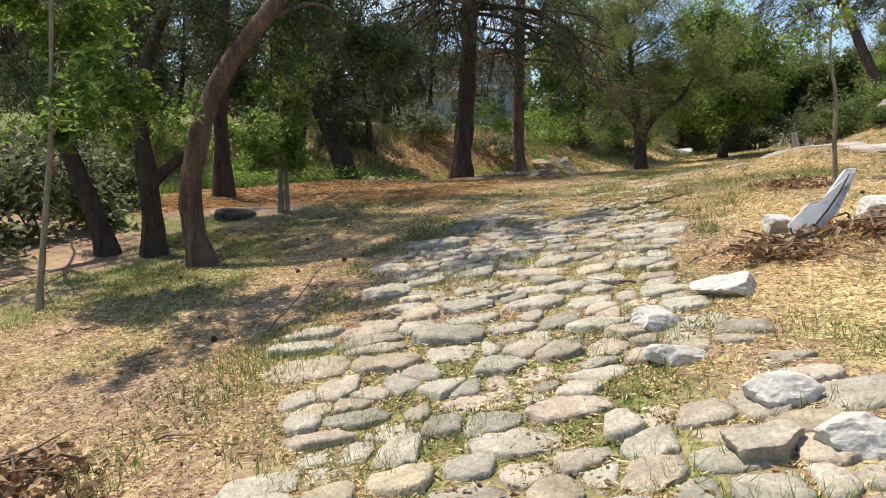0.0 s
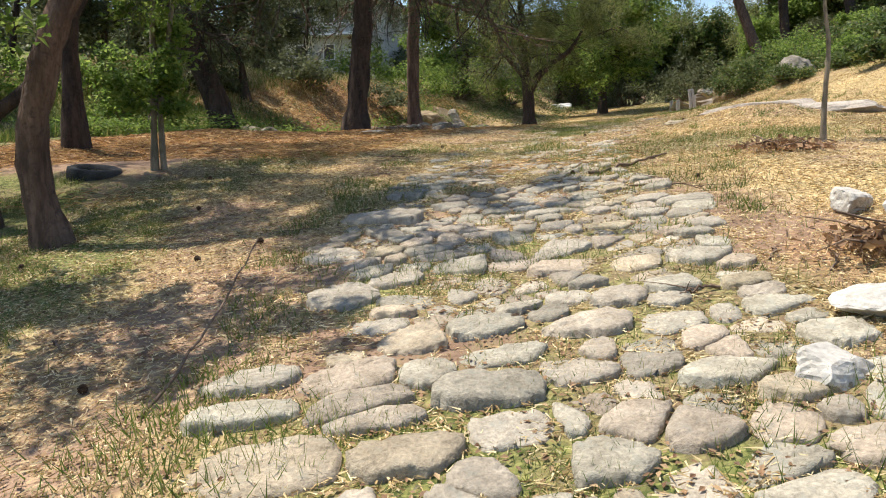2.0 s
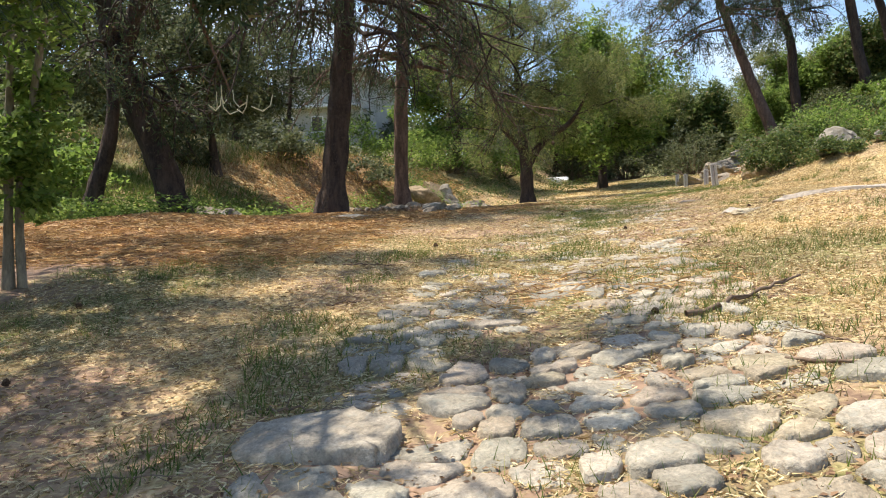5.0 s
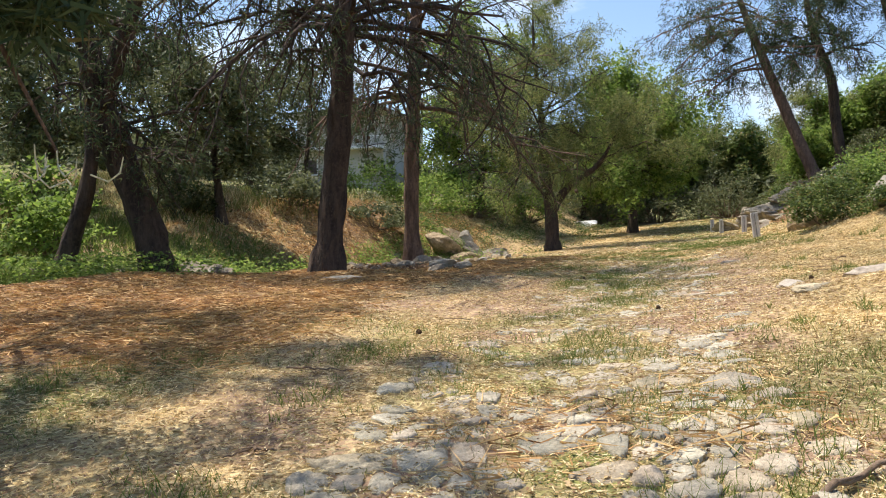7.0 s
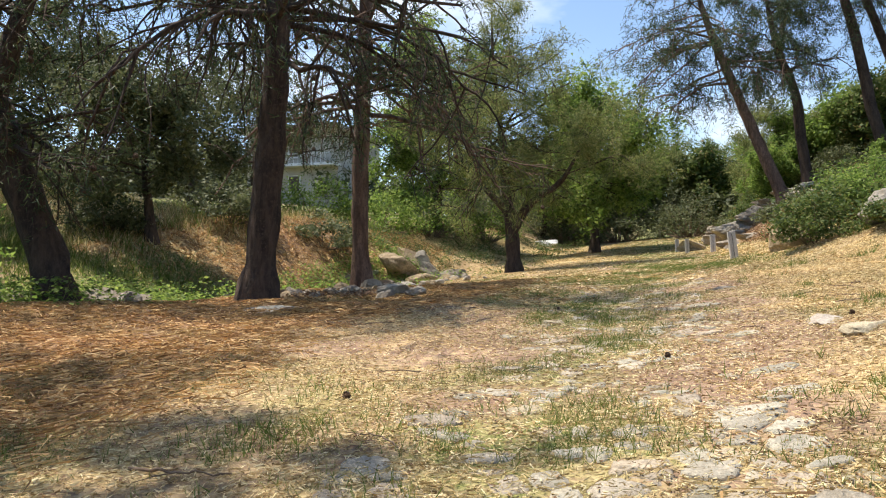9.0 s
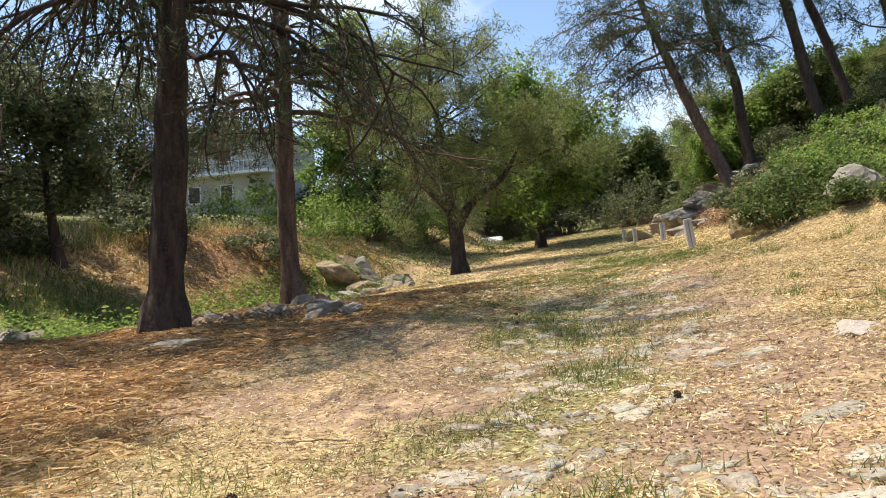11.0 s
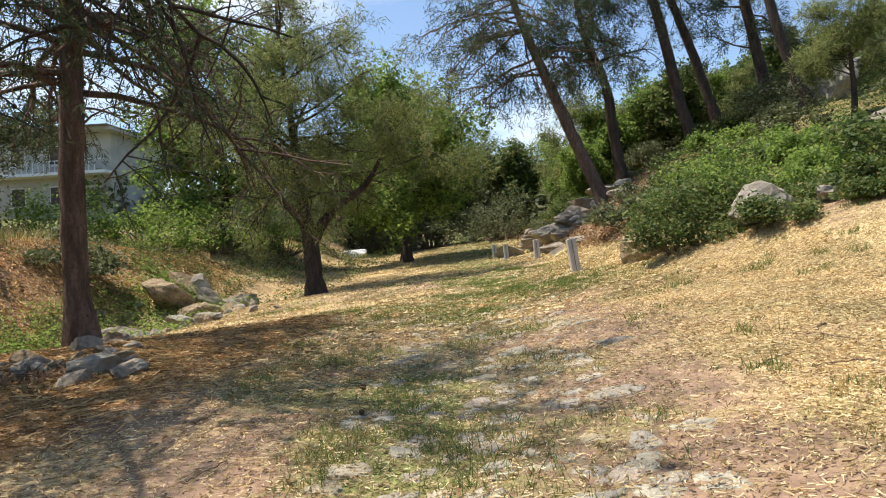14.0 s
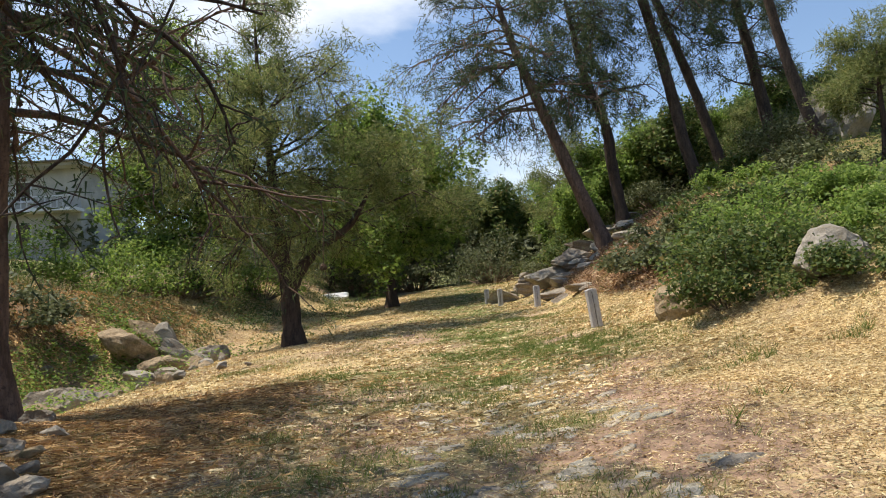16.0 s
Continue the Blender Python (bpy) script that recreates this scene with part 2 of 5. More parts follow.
M_DUFF = leafy("fallen_needles", [(0.0, (0.17, 0.09, 0.045)), (0.5, (0.46, 0.27, 0.115)), (1.0, (0.78, 0.54, 0.26))], 0.2)
M_DEAD = leafy("dead_leaves", [(0.0, (0.15, 0.085, 0.05)), (0.6, (0.30, 0.185, 0.105)), (1.0, (0.50, 0.35, 0.20))], 0.2)
M_POST = grainy("weathered_grey_timber", (0.36, 0.34, 0.33), (0.58, 0.56, 0.54), 6, 70, 0.85, 0.5, 0.005, None, (1, 1, 0.15))
# near-black colour standing in for the shade inside splits and cracks
M_CRACK_SHADE = grainy("crack_shade_dark", (0.03, 0.025, 0.02), (0.06, 0.05, 0.045), 6, 60)
M_PLASTER = grainy("cream_plaster", (0.36, 0.34, 0.30), (0.56, 0.53, 0.47), 0.6, 12, 0.9, 0.2, 0.01, grain=0.12)
M_WHITE = grainy("white_paint", (0.70, 0.70, 0.69), (0.82, 0.82, 0.81), 1.5, 20, 0.7, 0.1, 0.005, grain=0.12)
M_TILE = grainy("grey_brown_roof", (0.16, 0.14, 0.13), (0.28, 0.25, 0.23), 2, 20, 0.8, 0.3, 0.02)
M_SHUTTER = grainy("brown_shutter", (0.07, 0.05, 0.045), (0.13, 0.10, 0.09), 4, 30, 0.7, 0.2, 0.005)
M_RUBBER = grainy("old_rubber", (0.03, 0.03, 0.03), (0.09, 0.085, 0.08), 6, 40, 0.8, 0.3, 0.004)
M_SLAB = grainy("broken_grey_white_slab", (0.44, 0.43, 0.41), (0.70, 0.69, 0.67), 3, 30, 0.6, 0.2, 0.003, (0.20, 0.19, 0.18), grain=0.15)
# ---- terrain shape ----
_TABLE = np.random.RandomState(7).rand(256, 256)


def vnoise(x, y, scale, shift=0):
    """Smooth noise from -1 to 1, over lumps of about `scale` metres."""
    u, v = np.asarray(x, float) / scale + 17.3 * shift + 900, np.asarray(y, float) / scale + 5.1 * shift + 900
    i, j = np.floor(u).astype(int), np.floor(v).astype(int)
    a, b = u - i, v - j
    a, b = a * a * (3 - 2 * a), b * b * (3 - 2 * b)
    i0, i1, j0, j1 = i & 255, (i + 1) & 255, j & 255, (j + 1) & 255
    return 2 * ((_TABLE[i0, j0] * (1 - a) + _TABLE[i1, j0] * a) * (1 - b) + (_TABLE[i0, j1] * (1 - a) + _TABLE[i1, j1] * a) * b) - 1


def eased(y, ys, vs, soft=2.0):
    return sum(np.interp(np.asarray(y, float) + o * soft, ys, vs) for o in (-1, -0.5, 0, 0.5, 1)) / 5


def centre(y):
    """The x of the old road's middle line."""
    return eased(y, (-40, 0, 8, 13, 18, 25, 36, 45, 60, 80, 140), (0.5, 0.7, 0.9, 2.1, 4.2, 7.5, 13.0, 17.0, 24.0, 34.0, 64.0))


def aside(x, y):
    """Metres to the right of the road's middle line."""
    k = (centre(np.asarray(y) + 0.5) - centre(np.asarray(y) - 0.5))
    return (x - centre(y)) / np.sqrt(1 + k * k)


def smooth(v, a, b):
    t = np.clip((v - a) / (b - a), 0, 1)
    return t * t * (3 - 2 * t)


def ground(x, y, fine=True):
    """Height of the ground."""
    x, y = np.asarray(x, float), np.asarray(y, float)
    d = aside(x, y)
    z = eased(y, (-40, 0, 8, 13, 18, 22, 30, 36, 42, 47, 60, 80, 160, 400), (-3.5, -0.25, 0.59, 1.06, 1.41, 1.57, 1.9, 2.25, 2.45, 2.9, 4.0, 5.2, 7.5, 9.0))
    kr = np.interp(y, (0, 5, 13, 18, 25, 60), (0.17, 0.16, 0.12, 0.12, 0.2, 0.12))
    kl = np.interp(y, (0, 8, 13, 20, 27, 30, 39), (0.14, 0.12, 0.05, 0.04, 0.06, 0.11, 0.11))
    z = z + np.where(d > 0, kr * np.minimum(d, np.interp(y, (0, 17, 25), (9, 9, 3))), kl * np.maximum(d, -6))
    toe = eased(y, (0, 15, 25, 36, 45, 60), (8.0, 5.5, 1.9, 1.5, 1.6, 4.0))
    u = np.maximum(d - toe, 0)
    steep = np.interp(y, (10, 26, 34), (0.24, 0.38, 0.7))
    ramp = np.where(u < 1.5, u * u / 3.0, u - 0.75)
    z = z + steep * np.minimum(ramp, 4) + 0.4 * np.clip(ramp - 4, 0, 22) + 0.12 * np.maximum(ramp - 26, 0)
    l = -d
    g = eased(y, (0, 15, 24, 39, 46, 60), (15, 12.5, 9.8, 9.4, 7.4, 5.5))
    z = z - 1.0 * smooth(y, 19, 31) * (1 - smooth(y, 40, 45)) * np.exp(-((l - g) / 1.9) ** 2)
    z = z + 1.3 * np.exp(-((x - 3.6) / 1.4) ** 2 - ((y - 39.2) / 1.7) ** 2) + 0.3 * np.exp(-((x - 6.3) / 1.2) ** 2 - ((y - 14.2) / 1.5) ** 2)
    z = z + (0.5 + 0.5 * smooth(y, 18, 28) + 1.1 * smooth(y, 30, 38) * (1 - 0.75 * smooth(y, 40, 47))) * smooth(l, g + 1.0, g + 5.5) + 0.06 * np.maximum(l - g - 4, 0)
    if fine:
        rough = np.clip((np.abs(d) - 1.5) / 3, 0.25, 1)
        z = z + 0.06 * rough * vnoise(x, y, 1.7) + 0.02 * vnoise(x, y, 0.5, 3) + 0.25 * np.clip((np.abs(d) - 8) / 8, 0, 1) * vnoise(x, y, 6, 5)
    return z


# ---- end terrain ----


# ---- mesh helpers ----
def mesh_of(name, verts, faces, mat, smooth_faces=True):
    """A mesh from an array of places and an array of faces that all have the same number of corners."""
    verts, faces = np.asarray(verts, np.float32), np.asarray(faces, np.int32)
    me = bpy.data.meshes.new(name)
    k = faces.shape[1]
    me.vertices.add(len(verts))
    me.vertices.foreach_set("co", verts.ravel())
    me.loops.add(faces.size)
    me.loops.foreach_set("vertex_index", faces.ravel())
    me.polygons.add(len(faces))
    me.polygons.foreach_set("loop_start", np.arange(0, faces.size, k, dtype=np.int32))
    me.polygons.foreach_set("use_smooth", np.full(len(faces), smooth_faces))
    me.update(calc_edges=True)
    me.materials.append(mat)
    return me


def part(name, me, parent, label="", kind=""):
    ob = new(name, me)
    ob.parent = parent
    return tagged(ob, label, kind=kind)


def bm_mesh(name, bm, mat, smooth_faces=False):
    me = bpy.data.meshes.new(name)
    for f in bm.faces:
        f.smooth = smooth_faces
    bm.to_mesh(me)
    bm.free()
    me.materials.append(mat)
    return me


def empty(name, place, label, category, group="", kind=""):
    ob = new(name)
    ob.location = place
    return tagged(ob, label, category, group, kind)


def on_ground(x, y, sink=0.0):
    return Vector((x, y, float(ground(x, y)) - sink))


class Tubes:
    """Collects swept round limbs into one mesh."""

    def __init__(self, sides=8):
        self.v, self.f, self.n, self.sides = [], [], 0, sides

    def add(self, pts, radii, sides=0, rng=None, rough=0.0):
        s = sides or self.sides
        pts, radii = np.asarray(pts, float), np.asarray(radii, float)
        along = np.gradient(pts, axis=0)
        along /= np.linalg.norm(along, axis=1, keepdims=True) + 1e-9
        ref = np.array((1.0, 0.2, 0.1)) if abs(along[0][0]) < 0.8 else np.array((0.0, 1.0, 0.2))
        a = np.cross(along, ref)
        a /= np.linalg.norm(a, axis=1, keepdims=True) + 1e-9
        b = np.cross(along, a)
        th = np.arange(s) * 2 * np.pi / s
        r = np.repeat(radii[:, None], s, 1)
        if rng is not None and rough:
            r = r * (1 + rough * (rng.rand(len(pts), s) - 0.5) + rough * (rng.rand(1, s) - 0.5))
        ring = pts[:, None] + r[..., None] * (np.cos(th)[None, :, None] * a[:, None] + np.sin(th)[None, :, None] * b[:, None])
        self.v.append(ring.reshape(-1, 3))
        i, j = np.meshgrid(np.arange(len(pts) - 1), np.arange(s), indexing="ij")
        k = (j + 1) % s
        q = np.stack([i * s + j, i * s + k, (i + 1) * s + k, (i + 1) * s + j], -1).reshape(-1, 4) + self.n
        self.f.append(q)
        self.n += len(pts) * s

    def mesh(self, name, mat):
        return mesh_of(name, np.concatenate(self.v), np.concatenate(self.f), mat)


def curve_through(pts, radii, n):
    """Resample a line of control points smoothly."""
    pts, radii = np.asarray(pts, float), np.asarray(radii, float)
    s = np.r_[0, np.cumsum(np.linalg.norm(np.diff(pts, axis=0), axis=1))]
    t = np.linspace(0, s[-1], n)
    soft = s[-1] / n * 1.5
    out = sum(np.stack([np.interp(np.clip(t + o * soft, 0, s[-1]), s, pts[:, k]) for k in range(3)], 1) for o in (-1, 0, 1)) / 3
    out[0], out[-1] = pts[0], pts[-1]
    return out, np.interp(t, s, radii)


def unit(rng, n):
    v = rng.normal(size=(n, 3))
    return v / np.linalg.norm(v, axis=1, keepdims=True)


def blades(centre_pts, ways, length, width, rng, tip=0.3):
    """Narrow four-cornered blades from places along ways; returns verts and faces."""
    n = len(centre_pts)
    ways = ways / (np.linalg.norm(ways, axis=1, keepdims=True) + 1e-9)
    side = np.cross(ways, unit(rng, n))
    side /= np.linalg.norm(side, axis=1, keepdims=True) + 1e-9
    L, W = np.broadcast_to(np.asarray(length, float), n)[:, None], np.broadcast_to(np.asarray(width, float), n)[:, None]
    a, b = centre_pts, centre_pts + ways * L
    if tip == 0:
        return np.stack([a - side * W / 2, a + side * W / 2, b], 1).reshape(-1, 3), np.arange(3 * n).reshape(-1, 3)
    v = np.stack([a - side * W / 2, a + side * W / 2, b + side * W * tip / 2, b - side * W * tip / 2], 1)
    return v.reshape(-1, 3), np.arange(4 * n).reshape(-1, 4)


def leaves(places, size, rng, lean=0.5, slim=0.5, plain=False):
    """Pointed leaves, each a kite of four corners (plain: of three), in all directions but mostly facing up."""
    n = len(places)
    nrm = unit(rng, n)
    nrm[:, 2] = np.abs(nrm[:, 2]) + lean
    nrm /= np.linalg.norm(nrm, axis=1, keepdims=True)
    a = np.cross(nrm, unit(rng, n))
    a /= np.linalg.norm(a, axis=1, keepdims=True) + 1e-9
    b = np.cross(nrm, a)
    L = size * (0.6 + 0.8 * rng.rand(n, 1))
    W = L * slim
    fold = nrm * L * 0.12
    if plain:
        return np.stack([places - a * L / 2 - b * W / 2, places - a * L / 2 + b * W / 2, places + a * L / 2], 1).reshape(-1, 3), np.arange(3 * n).reshape(-1, 3)
    v = np.stack([places - a * L / 2, places + b * W / 2 + fold, places + a * L / 2, places - b * W / 2 + fold], 1)
    return v.reshape(-1, 3), np.arange(4 * n).reshape(-1, 4)


_cones = []


def cone_data():
    """A pine cone: overlapping rings of blunt scales on an egg-shaped core; one mesh serves them all."""
    if not _cones:
        bm = bmesh.new()
        bmesh.ops.create_icosphere(bm, subdivisions=1, radius=0.026)
        bmesh.ops.scale(bm, vec=(1, 1, 1.4), verts=bm.verts)
        for ring in range(5):
            z, r = -0.026 + ring * 0.013, 0.034 * math.sin(math.pi * (0.28 + ring * 0.13))
            for k in range(7):
                th = (k + ring * 0.5) * 2 * math.pi / 7
                m = Matrix.Translation((r * math.cos(th), r * math.sin(th), z)) @ Euler((0, 1.0, th)).to_matrix().to_4x4() @ Matrix.Diagonal((0.018, 0.017, 0.006, 1))
                bmesh.ops.create_cube(bm, size=1, matrix=m)
        _cones.append(bm_mesh("pine_cone", bm, M_CONE))
    return _cones[0]


# ---- trees ----
def grow(tubes, rng, start, way, length, radius, level, tips, droop=0.0, wander=0.3, split=(4, 6), spread=0.9):
    """A limb with its side branches; the places that carry leaves are added to tips as (place, way)."""
    steps = 5 if level else 4
    p, w = np.array(start, float), np.array(way, float)
    pts = [p.copy()]
    for k in range(steps):
        w = w + rng.normal(size=3) * wander * 0.5
        w[2] -= droop * (k + 1) / steps
        w /= np.linalg.norm(w)
        p = p + w * length / steps
        pts.append(p.copy())
    pts = np.array(pts)
    tubes.add(pts, np.linspace(radius, radius * 0.35, len(pts)), 6 if level > 1 else 4 if level else 3)
    if level == 0:
        for k in range(1, len(pts)):
            tips.append((pts[k], w))
        return
    for k in range(split[level - 1]):
        at = rng.uniform(0.3, 1.0)
        i = min(int(at * steps), steps - 1)
        q = pts[i] + (pts[i + 1] - pts[i]) * (at * steps - i)
        v = w * 0.7 + unit(rng, 1)[0] * spread
        grow(tubes, rng, q, v / np.linalg.norm(v), length * rng.uniform(0.35, 0.6), radius * 0.45, level - 1, tips, droop, wander, split, spread)
    tips.append((pts[-1], w))


def tree(name, label, base, lines, mat, limbs, foliage, seed, category="tree", group="", sides=12, cones=0):
    """A tree. lines: stems as (points relative to the base, radii). limbs: rows of (how many, stem, from, to along it, length, rise, droop, facing or None).
    foliage: (kind, material, pieces at a tip, size, spread)."""
    rng = np.random.RandomState(seed)
    root = empty(name, base, label, category, group)
    shapes = []
    for k, (pts, radii) in enumerate(lines):
        tb = Tubes(sides)
        c, r = curve_through(pts, radii, max(14, int(5 * len(pts))))
        if k == 0:
            r[0] *= 1.45
            r[1] *= 1.15
            c[0][2] -= 0.15
        tb.add(c, r, sides, rng, 0.22)
        part("trunk" if k == 0 else "stem", tb.mesh("trunk", mat), root)
        shapes.append((c, r))
    tips = []
    for count, stem, lo, hi, length, rise, droop, facing in limbs:
        c, r = shapes[stem]
        for k in range(count):
            at = rng.uniform(lo, hi) * (len(c) - 1)
            i = min(int(at), len(c) - 2)
            q = c[i] + (c[i + 1] - c[i]) * (at - i)
            turn = rng.uniform(0, 2 * np.pi) if facing is None else np.radians(facing) + rng.normal() * 0.5
            way = np.array((np.cos(turn), np.sin(turn), rise + rng.normal() * 0.2))
            tb = Tubes(5)
            grow(tb, rng, q, way / np.linalg.norm(way), length * rng.uniform(0.7, 1.25), max(min(r[i] * 0.38, 0.018 * length + 0.006), 0.008), 2, tips, droop)
            part("limb", tb.mesh("limb", mat), root)
    if tips:
        kind, fmat, pieces, size, spread = foliage
        p = np.array([t[0] for t in tips])
        w = np.array([t[1] for t in tips])
        n = len(p) * pieces
        at = np.repeat(p, pieces, 0) + rng.normal(size=(n, 3)) * spread
        if kind == "needles":
            way = np.repeat(w, pieces, 0) * 0.8 + unit(rng, n)
            v, f = blades(at, way, size * (0.6 + 0.8 * rng.rand(n)), size * 0.15, rng, 0)
        else:
            v, f = leaves(at, size, rng, 0.3, 0.7 if size > 0.125 else 0.5, size > 0.125)
        part("crown", mesh_of("crown", v, f, fmat, False), root)
        for k in range(cones):
            ob = part("cone", cone_data(), root)
            ob.matrix_local = Matrix.Translation(Vector(p[rng.randint(len(p))]) + Vector((0, 0, -0.06))) @ Matrix.Scale(rng.uniform(1.1, 1.6), 4)
    return root


def shrub(name, label, x, y, wide, high, mat, seed, pieces=2600, size=0.06, category="shrub", group="", place=None):
    """A many-stemmed shrub with an uneven crown of leaf clumps."""
    rng = np.random.RandomState(seed)
    root = empty(name, place if place is not None else on_ground(x, y, 0.03), label, category, group)
    tb, at = Tubes(4), []
    clumps = max(10, int(wide * high * 9))
    for k in range(clumps):
        th, rad = rng.uniform(0, 2 * np.pi), wide / 2 * np.sqrt(rng.rand())
        top = high * np.sqrt(max(0.05, 1 - (rad / (wide / 2 + 0.01)) ** 2)) * rng.uniform(0.75, 1.15)
        z = top * rng.uniform(0.25, 1.0)
        c = np.array((rad * np.cos(th), rad * np.sin(th), z))
        if k % 2 == 0:
            foot = np.array((c[0] * 0.25, c[1] * 0.25, -0.1))
            tb.add([foot, foot * 0.4 + c * 0.6 + rng.normal(size=3) * 0.05 * high, c], [0.012 + 0.008 * high, 0.012, 0.004])
        m = pieces // clumps
        at.append(c + rng.normal(size=(m, 3)) * (0.10 + 0.06 * min(wide, high)) * (1, 1, 0.7))
    at = np.concatenate(at)
    at[:, 2] = np.abs(at[:, 2])
    part("branching", tb.mesh("branching", M_TWIG), root)
    v, f = leaves(at, size * 1.15, rng, 0.4, 0.7, True)
    part("crown", mesh_of("crown", v, f, mat, False), root)
    return root


def rock_mesh(name, size, mat, seed, cuts=3, rough=0.28, layers=0):
    """A broken, weathered boulder with a flat foot."""
    rng = np.random.RandomState(seed)
    bm = bmesh.new()
    bmesh.ops.create_icosphere(bm, subdivisions=cuts, radius=1.0)
    planes = [(Vector(v), rng.uniform(0.45, 0.8)) for v in unit(rng, 14)]
    for v in bm.verts:
        p = v.co.copy()
        for nrm, d in planes:
            over = p.dot(nrm) - d
            if over > 0:
                p -= nrm * over * 0.96
        q = p * 1.7 + Vector((seed * 3.1, seed * 1.7, 0))
        p *= 1.12 + rough * 0.45 * noise.noise(q) + rough * 0.28 * noise.noise(q * 3) + rough * 0.14 * noise.noise(q * 8)
        if layers:
            level = (p.z + 1.0 + 0.12 * noise.noise(q * 0.8)) * layers / 2
            ledge = abs(level % 1.0 - 0.5)
            step = 1.04 - 0.30 * max(ledge - 0.28, 0) + 0.10 * noise.noise(Vector((int(level) * 5.3 + seed, 1.7, p.x * 0.9)))
            p.x, p.y = p.x * step, p.y * step
        v.co = Vector((p.x * size[0] / 2, p.y * size[1] / 2, p.z * size[2] / 2))
    return bm_mesh(name, bm, mat)


def rock(label, x, y, size, mat, seed, turn=0.0, sink=0.3, name="rock", category="rock", group="", cuts=3, lift=0.0, tilt=(0, 0), layers=0):
    ob = new(name, rock_mesh(name, size, mat, seed, cuts, layers=layers))
    z = float(ground(x, y)) + size[2] * (0.5 - sink) + lift
    ob.matrix_world = pose(x, y, z, tilt[0], tilt[1], turn)
    return tagged(ob, label, category, group)


# ---- the ground ----
def cover(x, y):
    """How much green, dry straw and fallen needles lie on the ground at a place."""
    d = aside(x, y)
    n1, n2, n3 = vnoise(x, y, 2.3, 11), vnoise(x, y, 0.8, 12), vnoise(x, y, 5.0, 13)
    green = 0.12 + 0.28 * n1 + 0.25 * n2
    green = green + 0.26 * smooth(-d, 2.2, 3.2) * (1 - smooth(y, 13.2, 14.5)) + 0.45 * smooth(y, 11, 15) * np.exp(-((d + 0.1) / 1.1) ** 2)
    green = green + 0.45 * smooth(-d, 8, 10) * (1 - smooth(y, 30, 35)) + 0.3 * np.exp(-(d / 1.4) ** 4) * (1 - smooth(y, 9, 13)) + 0.28 * smooth(y, 27, 34) * np.exp(-(d / 2.5) ** 2)
    green = green + 0.7 * np.exp(-((x - 9.2) / 1.8) ** 2 - ((y - 25.6) / 1.4) ** 2) + 0.2 * np.exp(-((x - 4.4) / 0.9) ** 2 - ((y - 12.2) / 0.9) ** 2)
    straw = 0.30 + 0.25 * n2 + 0.2 * n3 + 0.35 * smooth(d, 1.2, 2.5) + 0.3 * smooth(y, 24, 28)
    duff = -0.1 + 0.3 * n1 + 0.8 * np.exp(-((x - 3.2) / 1.3) ** 2 - ((y - 6.6) / 0.9) ** 2) + 0.75 * smooth(-d, 1.9, 3.4) * smooth(y, 12.8, 14.5) * (1 - smooth(y, 27, 32)) * (1 - smooth(-d, 7.5, 9.5))
    bank = smooth(-d, 10.5 - 2.5 * smooth(y, 39, 46), 12.0 - 2.5 * smooth(y, 39, 46)) * smooth(y, 29, 35) * (1 - smooth(-d, 15, 18))
    straw, duff = straw - 0.4 * smooth(-d, 2.5, 4) * smooth(y, 13, 14) * (1 - bank) * (1 - smooth(y, 22, 26)), duff + 0.5 * bank
    toe = np.interp(y, (15, 22, 25, 36), (7.6, 4.5, 4.0, 3.0))
    wild = np.maximum(smooth(-d, 14, 18), smooth(d, toe, toe + 2.5))
    wild = np.maximum(wild, smooth(y, 55, 62))
    return np.clip(green + 0.45 * wild, 0, 1), np.clip(straw - 0.6 * wild, 0, 1), np.clip(duff + 0.95 * smooth(d, toe - 1.2, toe) * smooth(y, 26.5, 29) * (1 - smooth(y, 46, 52)), 0, 1)


def axis(fine_lo, fine_hi, step, lo, hi):
    mid = np.arange(fine_lo, fine_hi, step)
    grow_by = 1.09
    down, up, s = [], [], step
    v = fine_lo
    while v > lo:
        s *= grow_by
        v -= s
        down.append(v)
    v, s = mid[-1], step
    while v < hi:
        s *= grow_by
        v += s
        up.append(v)
    return np.r_[down[::-1], mid, up]


def build_ground():
    xs, ys = axis(-6, 13, 0.12, -420, 420), axis(2, 27, 0.12, -260, 520)
    X, Y = np.meshgrid(xs, ys)
    Z = ground(X, Y)
    v = np.stack([X, Y, Z], -1).reshape(-1, 3)
    i, j = np.meshgrid(np.arange(len(ys) - 1), np.arange(len(xs) - 1), indexing="ij")
    w = len(xs)
    q = np.stack([i * w + j, i * w + j + 1, (i + 1) * w + j + 1, (i + 1) * w + j], -1).reshape(-1, 4)
    me = mesh_of("ground", v, q, M_GROUND)
    g, s, u = cover(X.ravel(), Y.ravel())
    col = me.color_attributes.new("cover", "FLOAT_COLOR", "POINT")
    col.data.foreach_set("color", np.stack([g, s, u, np.ones_like(g)], 1).astype(np.float32).ravel())
    tagged(new("ground", me), "sloping earth ground with dry straw, needles and grass", "ground", kind="structure")


build_ground()

